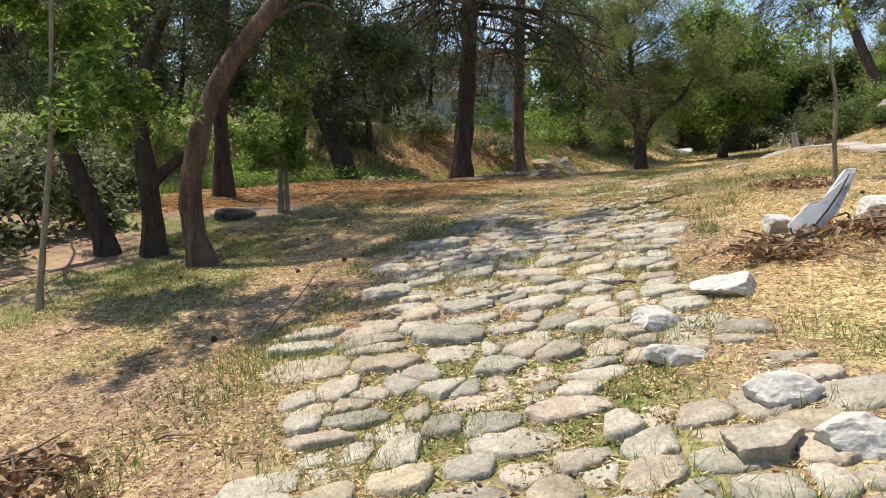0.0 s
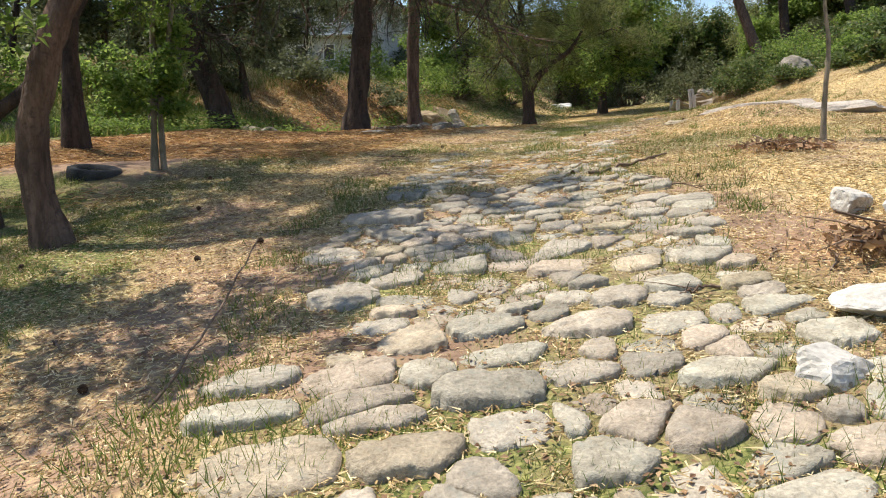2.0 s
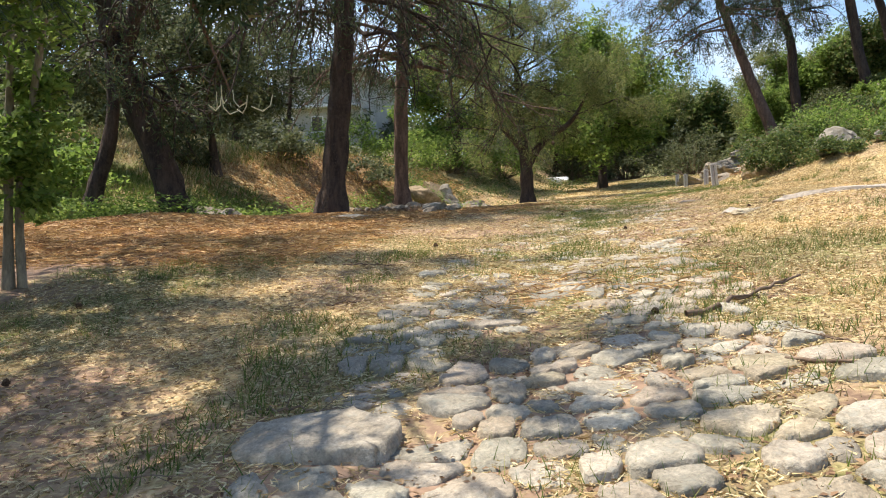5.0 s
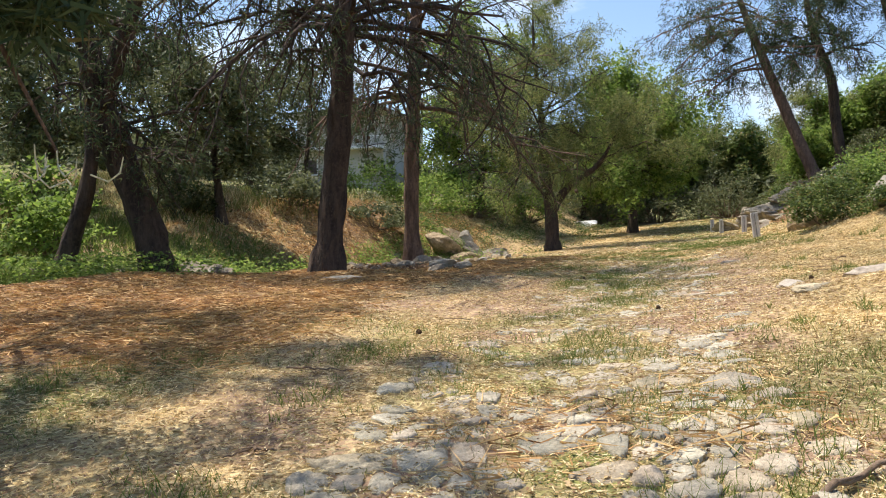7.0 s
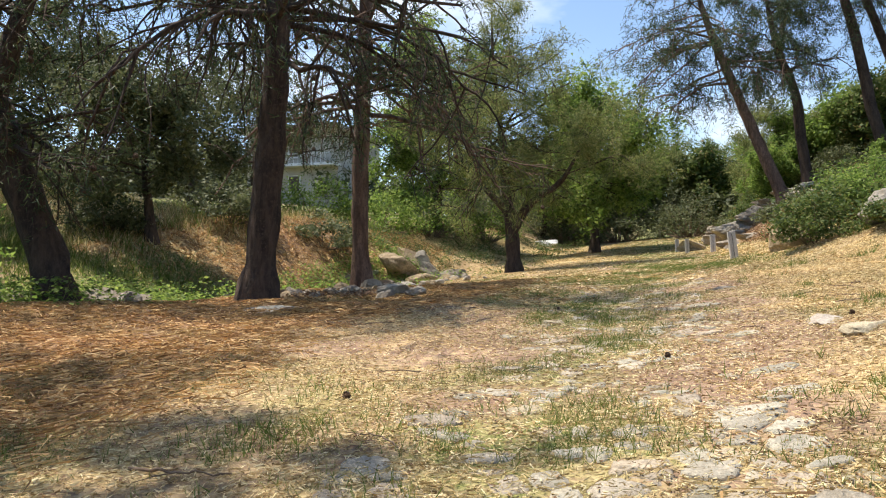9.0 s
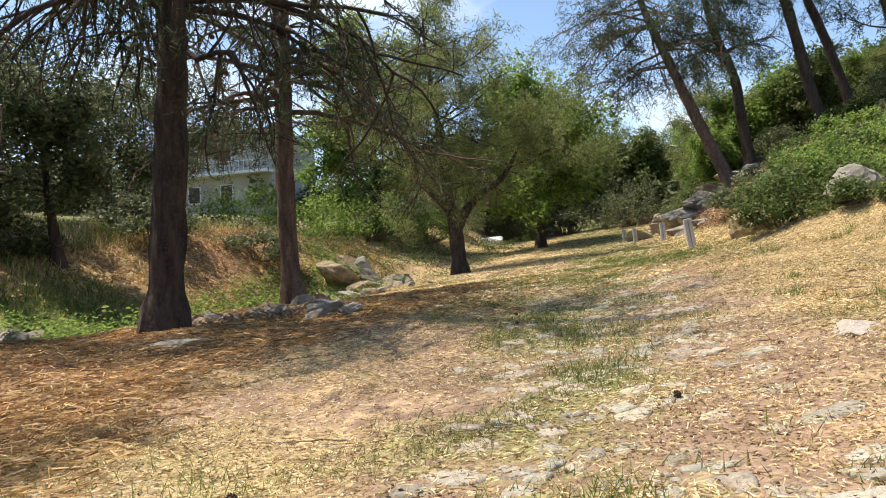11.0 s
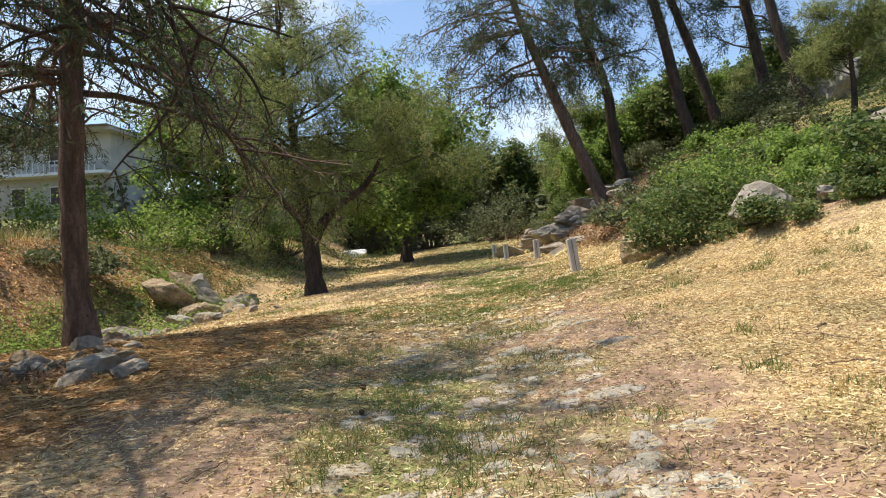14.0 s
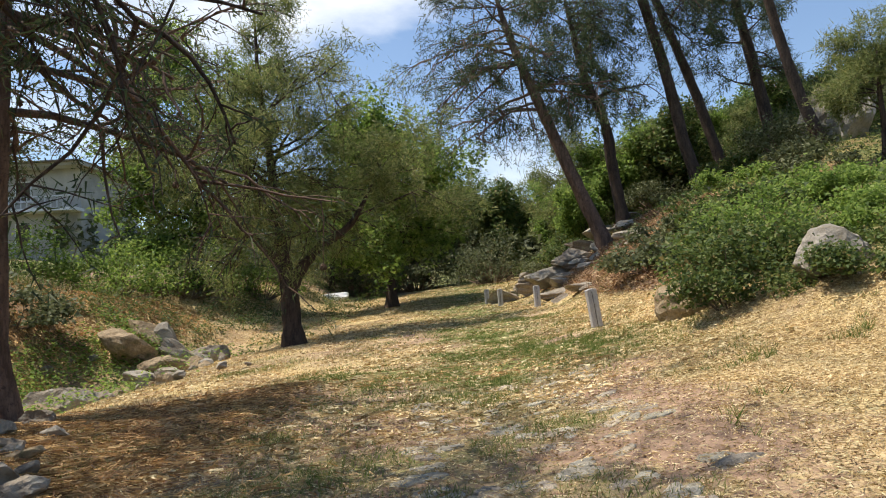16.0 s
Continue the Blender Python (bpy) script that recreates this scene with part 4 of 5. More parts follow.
# ---- rocks and boulders ----
rock("flat pale limestone boulder on dry needles", 2.27, 5.8, (0.54, 0.30, 0.20), M_PALE, 1, 8, 0.35, cuts=4)
rock("angular pale limestone block at the road edge", 1.70, 4.75, (0.29, 0.22, 0.19), M_PALE, 2, -10, 0.35, cuts=4)
rock("white squared limestone block in grass", 1.97, 4.12, (0.34, 0.26, 0.18), M_PALE, 3, 20, 0.35, cuts=4)
rock("long pale limestone slab at the road edge", 1.74, 5.35, (0.40, 0.24, 0.19), M_PALE, 4, 0, 0.4, cuts=4)
rock("grey rounded stone at the road edge", 1.76, 3.72, (0.36, 0.22, 0.2), M_COBBLE, 5, 5, 0.4, cuts=4)
rock("pale rounded stone at the road edge", 2.12, 3.68, (0.36, 0.22, 0.18), M_PALE, 6, 0, 0.4, cuts=4)
rock("pale block beside the broken slab", 3.12, 7.35, (0.4, 0.3, 0.26), M_PALE, 7, 30, 0.3, cuts=4)
rock("pale rubble block behind the broken slab", 3.95, 7.5, (0.42, 0.34, 0.28), M_PALE, 8, -20, 0.3, cuts=4)
rock("grey-white rubble block near the broken slab", 4.3, 7.35, (0.42, 0.3, 0.26), M_PALE, 9, 60, 0.3, cuts=4)
rock("broad flat outcrop of sunlit bedrock in straw", 6.3, 14.2, (2.0, 0.95, 0.40), M_BEDROCK, 10, -52, 0.76, cuts=4, tilt=(4, -4))
rock("low sheet of sunlit bedrock in straw", 6.9, 13.6, (1.7, 1.0, 0.36), M_BEDROCK, 18, -30, 0.70, cuts=4, tilt=(3, -6))
rock("flat pale stone sunk in dry straw", 5.28, 15.55, (0.62, 0.40, 0.2), M_BEDROCK, 11, 8, 0.66, cuts=4, tilt=(3, -6))
rock("grey stone sunk in dry straw", 5.1, 14.75, (0.46, 0.34, 0.2), M_COBBLE, 16, 12, 0.66, cuts=4, tilt=(3, -6))
rock("flat grey stone sunk in dry straw", 6.45, 19.5, (0.46, 0.26, 0.14), M_COBBLE_REST, 17, -5, 0.7, cuts=4, tilt=(3, -6))
rock("large pale boulder half covered by shrubs", 12.05, 23.3, (1.7, 1.1, 0.85), M_BOULDER, 12, 10, 0.34, cuts=4)
rock("lower pale rock at the foot of the shrub", 12.8, 22.7, (0.8, 0.6, 0.42), M_BOULDER, 13, 10, 0.3, cuts=4)
rock("layered brown rock at the foot of the slope", 10.85, 25.0, (1.05, 0.8, 0.8), M_TAN, 14, 10, 0.3, cuts=4, layers=4, tilt=(0, 14))
rock("large tan boulder with moss in the rubble heap", 3.25, 38.2, (2.0, 1.3, 1.15), M_TAN, 15, 8, 0.3, cuts=4, tilt=(-8, 26))
for k, (x, y, a, b, c, lean) in enumerate(((3.75, 39.0, 1.1, 0.7, 0.55, 35), (4.25, 38.9, 0.75, 0.6, 0.8, 10), (4.65, 38.4, 1.5, 0.5, 0.45, 38), (3.95, 37.4, 0.75, 0.6, 0.6, 0),
                                           (3.55, 36.8, 1.3, 0.8, 0.5, 6), (5.4, 38.6, 1.1, 0.7, 0.55, -12), (4.6, 36.9, 0.9, 0.6, 0.4, 20), (5.1, 37.6, 0.8, 0.5, 0.4, 30),
                                           (2.0, 33.3, 1.3, 0.8, 0.8, -14), (1.5, 32.8, 0.7, 0.5, 0.6, 8), (2.7, 34.0, 1.0, 0.4, 0.3, 28), (4.2, 36.2, 0.6, 0.5, 0.4, 0), (4.9, 36.2, 0.5, 0.4, 0.3, 12))):
    rock("broken tan rock in the rubble heap above the stream bed", x, y, (a * 1.2, b * 1.2, c * 1.25), (M_TAN, M_BOULDER, M_ROCK)[k % 3], 360 + k, _rng.uniform(-30, 30), 0.22, group="rocks in the stream bed", cuts=4, tilt=(_rng.uniform(-15, 15), lean))
for k in range(30):
    a, b = _rng.uniform(1.2, 5.8), _rng.uniform(32.5, 39.0)
    s = _rng.uniform(0.18, 0.5)
    rock("small rubble stone in the dry stream bed", a, b, (s, s * 0.75, s * 0.65), (M_TAN, M_ROCK, M_BOULDER)[k % 3], 200 + k, _rng.uniform(0, 360), 0.25, group="rocks in the stream bed", tilt=(_rng.uniform(-20, 20), _rng.uniform(-20, 20)))
# tumbled stones and roots along the lip of the gully, between the two tall pines
for k in range(38):
    u = _rng.rand()
    x, y = 0.15 + 2.1 * u + _rng.normal() * 0.12, 22.9 + 0.4 * u + _rng.normal() * 0.5
    s = _rng.uniform(0.14, 0.40)
    rock("dark tumbled stone at the lip of the gully", x, y, (s * 1.3, s * 0.8, s * 0.6), (M_ROCK, M_ROCK, M_TAN)[k % 3], 420 + k, _rng.uniform(0, 360), 0.28, group="stones at the lip of the gully", tilt=(_rng.uniform(-20, 20), _rng.uniform(-25, 25)))
for k, (x, y, a) in enumerate(((2.05, 22.5, 0.62), (2.35, 22.0, 0.5), (1.75, 25.4, 0.6), (2.1, 26.3, 0.5), (2.4, 25.0, 0.35))):
    rock("grey stone beside the slim pine", x, y, (a, a * 0.7, a * 0.55), (M_BOULDER, M_ROCK)[k % 2], 470 + k, 40 * k, 0.25, group="stones at the lip of the gully", cuts=4)
rock("broad flat grey rock sunk in litter below the tall pine", 0.1, 20.3, (1.25, 0.75, 0.34), M_BOULDER, 480, 12, 0.6, cuts=4)
for k in range(48):
    b = _rng.uniform(21.5, 31)
    a = float(centre(b)) - _rng.uniform(8.0, 11.5) - 1.0
    s = _rng.uniform(0.25, 0.95)
    rock("dark mossy rock in the gully", a, b, (s, s * 0.75, s * 0.6), M_ROCK, 240 + k, _rng.uniform(0, 360), 0.25, group="rocks in the gully", tilt=(_rng.uniform(-20, 20), _rng.uniform(-20, 20)))
for k, (x, y, a, b, c) in enumerate(((18.4, 41.0, 2.3, 1.5, 1.1), (19.3, 40.6, 2.4, 1.4, 0.9), (18.6, 42.6, 2.4, 1.4, 1.2), (20.9, 39.3, 2.0, 1.0, 0.5), (20.6, 41.6, 2.6, 1.2, 0.7), (15.9, 36.6, 1.3, 0.8, 0.4), (17.2, 38.4, 1.5, 0.9, 0.45), (22.3, 40.6, 2.2, 1.0, 0.4), (17.3, 42.8, 1.5, 1.0, 0.8), (26.6, 34.2, 3.0, 2.2, 2.6), (27.6, 35.8, 3.0, 2.2, 2.8), (18.3, 25.8, 1.4, 1.0, 0.9), (22, 42.5, 2.2, 1.2, 0.8), (23, 37.2, 1.8, 1.2, 0.8))):
    rock("weathered layered rock on the slope", x, y, (a, b, c), M_ROCK if k % 3 else M_BOULDER, 270 + k, _rng.uniform(-30, 40), 0.3, group="rocks on the slope", cuts=4, layers=3 + k % 3, tilt=(_rng.uniform(-12, 12), _rng.uniform(-15, 15)))


for k in range(30):
    b = _rng.uniform(33.5, 45)
    a = float(centre(b)) + _rng.uniform(2.4, 7.5)
    s = _rng.uniform(0.4, 1.3)
    rock("broken layered rock on the brown bank", a, b, (s * 1.3, s * 0.6, s * 0.32), (M_ROCK, M_BOULDER, M_ROCK)[k % 3], 320 + k, _rng.uniform(-30, 60), 0.3, group="rocks on the brown bank", cuts=4, layers=3, tilt=(_rng.uniform(-15, 15), _rng.uniform(-25, 5)))


# ---- posts beside the path ----
def post(x, y, high, label, lean):
    """A squared weathered timber post, split down its face and chamfered at the top."""
    root = empty("post", on_ground(x, y), label, "post", "timber posts beside the path")
    root.rotation_euler = (radians(lean[0]), radians(lean[1]), radians(-20))
    for side in (-1, 1):
        bm = bmesh.new()
        bmesh.ops.create_cube(bm, size=1)
        bmesh.ops.scale(bm, vec=(0.085, 0.17, high + 0.3), verts=bm.verts)
        bmesh.ops.translate(bm, vec=(side * 0.0475, 0, (high - 0.3) / 2), verts=bm.verts)
        for v in bm.verts:
            if v.co.z > 0 and side * v.co.x > 0.06:
                v.co.z -= 0.02
        bmesh.ops.bevel(bm, geom=bm.edges[:], offset=0.008, segments=1, affect="EDGES")
        part("timber_half", bm_mesh("timber_half", bm, M_POST), root)
    # solid dark bar fills the gap: the split's inner shade as colour
    bm = bmesh.new()
    bmesh.ops.create_cube(bm, size=1)
    bmesh.ops.scale(bm, vec=(0.016, 0.14, high + 0.2), verts=bm.verts)
    bmesh.ops.translate(bm, vec=(0, 0, (high - 0.3) / 2), verts=bm.verts)
    part("split", bm_mesh("split", bm, M_CRACK_SHADE), root, "dark strip for the shade in the split between the halves")


post(10.85, 27.25, 0.70, "leaning grey split timber post in green grass", (0, -8))
post(14.75, 35.93, 0.66, "grey split timber post at the path edge", (0, -3))
post(16.3, 41.3, 0.66, "grey split timber post in grass", (0, -3))
post(16.9, 43.6, 0.62, "short grey timber post in grass", (0, -4))
post(24.0, 62.0, 0.6, "far grey timber post beside the path", (0, 0))


# ---- house across the gully ----
def box_mesh(name, size, mat, bevel=0.0):
    bm = bmesh.new()
    bmesh.ops.create_cube(bm, size=1)
    bmesh.ops.scale(bm, vec=size, verts=bm.verts)
    if bevel:
        bmesh.ops.bevel(bm, geom=bm.edges[:], offset=bevel, segments=2, affect="EDGES")
    return bm_mesh(name, bm, mat)


def box(name, place, size, mat, parent, label="", bevel=0.0):
    ob = part(name, box_mesh(name, size, mat, bevel), parent, label)
    ob.location = place
    return ob


def house(place, turn, label, wide, deep, storey, storeys):
    root = empty("house", place, label, "house")
    root.rotation_euler = (0, 0, radians(turn))
    high = storey * storeys
    for name, p, s in (("wall", (0, -deep / 2, high / 2 - 2), (wide, 0.3, high + 4)), ("wall", (0, deep / 2, high / 2 - 2), (wide, 0.3, high + 4)),
                       ("wall", (-wide / 2 + 0.15, 0, high / 2 - 2), (0.29, deep - 0.31, high + 4)), ("wall", (wide / 2 - 0.15, 0, high / 2 - 2), (0.29, deep - 0.31, high + 4))):
        box(name, p, s, M_PLASTER, root)
    roof = box("roof", (0, -0.4, high + 0.12), (wide + 1.4, deep + 2.2, 0.24), M_PLASTER, root, "overhanging flat roof slab")
    box("roof_edge", (0, -0.4, 0.16), (wide + 1.5, deep + 2.3, 0.08), M_TILE, roof)
    for s in range(storeys):
        z = s * storey
        if s:
            b = box("balcony", (0, -deep / 2 - 0.75, z), (wide + 0.4, 1.3, 0.22), M_WHITE, root, "white balcony slab")
            rail = box("railing", (0, -0.6, 0.95), (wide + 0.4, 0.05, 0.06), M_WHITE, b)
            for k in range(int(wide / 0.45)):
                box("baluster", (-wide / 2 + 0.2 + k * 0.45, -0.6, 0.5), (0.04, 0.04, 0.85), M_WHITE, b)
        for k in range(int(wide / 3.2)):
            x = -wide / 2 + 1.8 + k * 3.2
            w = box("window", (x, -deep / 2 - 0.17, z + 1.55), (1.25, 0.08, 1.5), M_WHITE, root)
            box("shutter", (0, -0.05, 0), (1.05, 0.05, 1.32), M_SHUTTER, w, "dark closed shutter")
            box("sill", (0, -0.08, -0.78), (1.4, 0.2, 0.06), M_WHITE, w)


house((-1.6, 82.0, 7.5), -28, "cream two-storey house with balconies behind trees", 9.4, 8, 3.1, 2)
house((60.0, 92.0, 11.6), 20, "white house high on the wooded hill", 8, 7, 3.0, 2)


# ---- small things on the ground ----
def twig(label, pts, radius, seed, name="fallen_branch", forks=3):
    rng = np.random.RandomState(seed)
    pts = np.array([(x, y, float(ground(x, y)) + 0.012 + h) for x, y, h in pts])
    o = pts.mean(0)
    tb = Tubes(6)
    c, r = curve_through(pts - o, np.linspace(radius, radius * 0.4, len(pts)), 14)
    c[1:-1] += rng.normal(size=(12, 3)) * radius * 0.7
    tb.add(c, r, 6, rng, 0.3)
    for k in range(forks):
        i = rng.randint(4, 12)
        w = (c[i + 1] - c[i]) * 3 + rng.normal(size=3) * 0.12
        w[2] = abs(w[2]) * 0.3
        tb.add([c[i], c[i] + w * 0.6, c[i] + w * 1.2 + (0, 0, -0.01)], [r[i] * 0.6, r[i] * 0.4, r[i] * 0.2])
    ob = new(name, tb.mesh(name, M_TWIG))
    ob.location = o
    return tagged(ob, label, "branch", "fallen branches")


twig("long dark fallen branch on dry straw", [(2.28, 10.32, 0.02), (2.7, 10.5, 0.03), (3.25, 10.72, 0.06)], 0.022, 1)
twig("thin dead branch lying on bare soil", [(-0.9, 5.9, 0.0), (-0.75, 6.5, 0.1), (-0.6, 7.3, 0.35)], 0.009, 2)
twig("dry twig on straw at the road edge", [(2.3, 9.3, 0.01), (2.6, 8.9, 0.02), (2.7, 8.6, 0.03)], 0.011, 3)
_rng = np.random.RandomState(9)
for k in range(34):
    y = _rng.uniform(4, 20)
    x = float(centre(y)) + _rng.choice((-1, 1)) * _rng.uniform(0.8, 3.8)
    a, L = _rng.uniform(0, 6.28), _rng.uniform(0.2, 0.6)
    twig("small dry twig among the litter", [(x, y, 0), (x + L / 2 * math.cos(a), y + L / 2 * math.sin(a), 0.02), (x + L * math.cos(a + 0.2), y + L * math.sin(a + 0.2), 0.01)], _rng.uniform(0.005, 0.011), 20 + k, "twig", 2)


for k in range(20):
    y = _rng.uniform(4.5, 20)
    x = float(centre(y)) + _rng.uniform(-4, 4.5)
    ob = new("pine_cone", cone_data())
    ob.matrix_world = pose(x, y, float(ground(x, y)) + 0.025, _rng.uniform(60, 120), 0, _rng.uniform(0, 360)) @ Matrix.Scale(_rng.uniform(0.5, 0.7), 4)
    tagged(ob, "dry brown pine cone lying on the ground", "pine cone", "fallen pine cones")


def slab():
    """A broken grey-white slab with a chipped hollow, leaning up out of the rubble."""
    bm = bmesh.new()
    outline = [(-0.36, -0.02), (-0.30, 0.16), (-0.06, 0.20), (0.02, 0.12), (0.16, 0.15), (0.42, 0.24), (0.50, 0.16), (0.30, 0.02), (0.08, -0.10), (-0.16, -0.14)]
    for z in (0.0, 0.10):
        for x, y in outline:
            bm.verts.new((x, y, z + 0.02 * noise.noise(Vector((x * 9, y * 9, z)))))
    bm.verts.ensure_lookup_table()
    n = len(outline)
    bm.faces.new(bm.verts[:n][::-1])
    bm.faces.new(bm.verts[n:])
    for k in range(n):
        bm.faces.new((bm.verts[k], bm.verts[(k + 1) % n], bm.verts[n + (k + 1) % n], bm.verts[n + k]))
    bmesh.ops.bevel(bm, geom=bm.edges[:], offset=0.008, segments=1, affect="EDGES")
    ob = new("broken_slab", bm_mesh("broken_slab", bm, M_SLAB))
    p = on_ground(3.3, 7.0)
    ob.matrix_world = pose(p.x, p.y, p.z + 0.15, 58, -34, 20) @ Matrix.Diagonal((0.9, 0.62, 0.9, 1))
    tagged(ob, "broken grey-white slab leaning out of rubble", "slab")
    # dark tube laid on the face, painting the shade of an open crack
    tb = Tubes(5)
    tb.add([(-0.20, -0.06, 0.112), (0.0, -0.01, 0.118), (0.2, 0.06, 0.114), (0.40, 0.16, 0.112)], [0.010, 0.014, 0.012, 0.006])
    part("crack", tb.mesh("crack", M_CRACK_SHADE), ob, "raised dark strip for the shade in an open crack")


slab()


def tyre(x, y):
    bm = bmesh.new()
    seg, prof = 32, [(0.19, 0.06), (0.21, 0.10), (0.27, 0.115), (0.315, 0.10), (0.325, 0.05), (0.325, -0.05), (0.315, -0.10), (0.27, -0.115), (0.21, -0.10), (0.19, -0.06)]
    rings = [[bm.verts.new((r * math.cos(2 * math.pi * k / seg), r * math.sin(2 * math.pi * k / seg), z)) for r, z in prof] for k in range(seg)]
    for k in range(seg):
        a, b = rings[k], rings[(k + 1) % seg]
        for i in range(len(prof) - 1):
            bm.faces.new((a[i], b[i], b[i + 1], a[i + 1]))
    ob = new("tyre", bm_mesh("tyre", bm, M_RUBBER, True))
    p = on_ground(x, y)
    ob.matrix_world = pose(p.x, p.y, p.z - 0.02, 4, 5, 0)
    tagged(ob, "old dusty tyre lying flat on litter", "tyre")


tyre(-3.35, 12.75)


def brush_pile(x, y, wide, seed, label):
    """A heap of dead leaves and broken twigs."""
    rng = np.random.RandomState(seed)
    root = empty("brush_pile", on_ground(x, y), label, "brush pile")
    tb = Tubes(4)
    for k in range(26):
        c = rng.normal(size=3) * (wide * 0.3, wide * 0.22, 0.03) + (0, 0, 0.07)
        w = unit(rng, 1)[0] * (1, 1, 0.35) * rng.uniform(0.12, 0.3)
        tb.add([c - w, c + rng.normal(size=3) * 0.02, c + w], [0.008, 0.007, 0.003])
    part("tangle", tb.mesh("tangle", M_TWIG), root, kind="stuff")
    p = rng.normal(size=(520, 3)) * (wide * 0.28, wide * 0.2, 0.05)
    p[:, 2] = np.abs(p[:, 2]) * np.exp(-(p[:, 0] / wide * 2) ** 2) + 0.015
    v, f = leaves(p, 0.07, rng, 0.3, 0.6)
    part("litter", mesh_of("litter", v, f, M_DEAD, False), root, kind="stuff")


brush_pile(0.8, 22.5, 1.3, 7, "dark broken twigs and roots at the lip of the gully")
brush_pile(1.7, 22.7, 1.2, 8, "dark broken twigs and leaves beside tumbled stones")
brush_pile(4.45, 10.4, 0.9, 3, "heap of dead brown leaves and twigs on straw")
brush_pile(2.85, 6.5, 0.7, 4, "brown dead leaves and roots below the broken slab")
brush_pile(-1.35, 4.1, 1.0, 6, "dark twigs and brown leaves beside the road")
brush_pile(3.7, 6.7, 0.9, 5, "brown leaf litter beside the broken slab")
rock("crumpled white sheet lying by the stream bed", 14.2, 57.0, (2.2, 1.2, 0.7), M_WHITE, 401, 0, 0.2, "white_sheet", "sheet", cuts=4)


# ---- loose cover: straw, needles, grass ----
def scatter(name, label, category, mat, n, seed, weight, make, zone):
    rng = np.random.RandomState(seed)
    x, y = rng.uniform(zone[0], zone[1], n), zone[2] + (zone[3] - zone[2]) * rng.rand(n) ** 1.15
    x = x + centre(y)
    keep = rng.rand(n) < weight(x, y)
    x, y = x[keep], y[keep]
    v, f = make(rng, x, y)
    tagged(new(name, mesh_of(name, v, f, mat, False)), label, category, kind="stuff")


def lying(length, width, lift):
    def make(rng, x, y):
        n = len(x)
        a = rng.uniform(0, 2 * np.pi, n)
        L = length * (0.4 + 1.2 * rng.rand(n))
        x1, y1 = x + L * np.cos(a), y + L * np.sin(a)
        p = np.stack([x, y, ground(x, y) + 0.004 + lift * rng.rand(n)], 1)
        q = np.stack([x1, y1, ground(x1, y1) + 0.004 + lift * rng.rand(n)], 1)
        return blades(p, q - p, L, width * (1 + 0.02 * np.maximum(y - 8, 0)), rng, 0)
    return make


def standing(length, width):
    def make(rng, x, y):
        n = len(x)
        tall = 0.6 + 0.5 * (1 + vnoise(x, y, 0.6, 31))
        w = np.stack([rng.normal(size=n) * 0.5, rng.normal(size=n) * 0.5, np.ones(n)], 1)
        p = np.stack([x, y, ground(x, y) - 0.005], 1)
        return blades(p, w, length * tall * (0.4 + 0.9 * rng.rand(n)), width * (1 + 0.03 * np.maximum(y - 8, 0)), rng, 0)
    return make


def patchy(x, y, scale, shift, cut, soft=0.2):
    return smooth(vnoise(x, y, scale, shift) + 0.5 * vnoise(x, y, scale / 3, shift + 1), cut, cut + soft)


near = (-4.6, 5.4, 3.0, 24)
scatter("straw_litter", "dry straw scattered over the earth", "straw", M_STRAW, 640000, 51, lambda x, y: 0.26 + 0.74 * cover(x, y)[1] * patchy(x, y, 0.5, 41, -0.6, 0.6) - 0.35 * np.exp(-(aside(x, y) / 1.3) ** 4) * (1 - smooth(y, 8.5, 12)), lying(0.045, 0.0075, 0.018), near)
scatter("far_straw", "dry straw on the open slope", "straw", M_STRAW, 260000, 58, lambda x, y: cover(x, y)[1] * (1 - smooth(cover(x, y)[2], 0.3, 0.7)), lying(0.042, 0.008, 0.015), (2, 9, 12, 34))
scatter("needle_litter", "orange-brown needles and mown stalks", "needles", M_DUFF, 150000, 52, lambda x, y: cover(x, y)[2] * 1.3, lying(0.16, 0.011, 0.06), (-10, 1.5, 11, 27))
scatter("dead_leaf_litter", "small brown dead leaves on bare soil", "leaves", M_DEAD, 90000, 53, lambda x, y: 0.15 + 0.6 * patchy(x, y, 0.7, 44, -0.1) + 0.6 * smooth(-aside(x, y), 1.2, 1.8) * (1 - smooth(y, 11, 13)), lambda rng, x, y: leaves(np.stack([x, y, ground(x, y) + 0.008 + 0.01 * rng.rand(len(x))], 1), 0.03, rng, 2.0, 0.6), near)
scatter("grass", "short green grass in patches", "grass", M_GRASS, 620000, 54, lambda x, y: smooth(cover(x, y)[0], 0.15, 0.7) * patchy(x, y, 0.35, 47, -0.2, 0.4), standing(0.075, 0.005), (-6, 6, 3, 34))
scatter("edge_tufts", "lush green tufts along the road edge", "grass", M_GRASS, 90000, 66, lambda x, y: np.exp(-((aside(x, y) + 1.55) / 0.35) ** 2) * patchy(x, y, 0.5, 77, 0.0, 0.2) + 0.4 * np.exp(-((aside(x, y) - 1.3) / 0.5) ** 2) * patchy(x, y, 0.45, 79, 0.15, 0.2), standing(0.075, 0.007), (-2.6, 2.6, 3, 14))
scatter("meadow_tufts", "small green tufts on the mown slope", "grass", M_GRASS, 220000, 67, lambda x, y: patchy(x, y, 0.30, 83, 0.62, 0.15) * patchy(x, y, 1.4, 85, -0.25, 0.4) * smooth(aside(x, y), 0.8, 1.6), standing(0.10, 0.007), (0.8, 7.5, 7, 30))
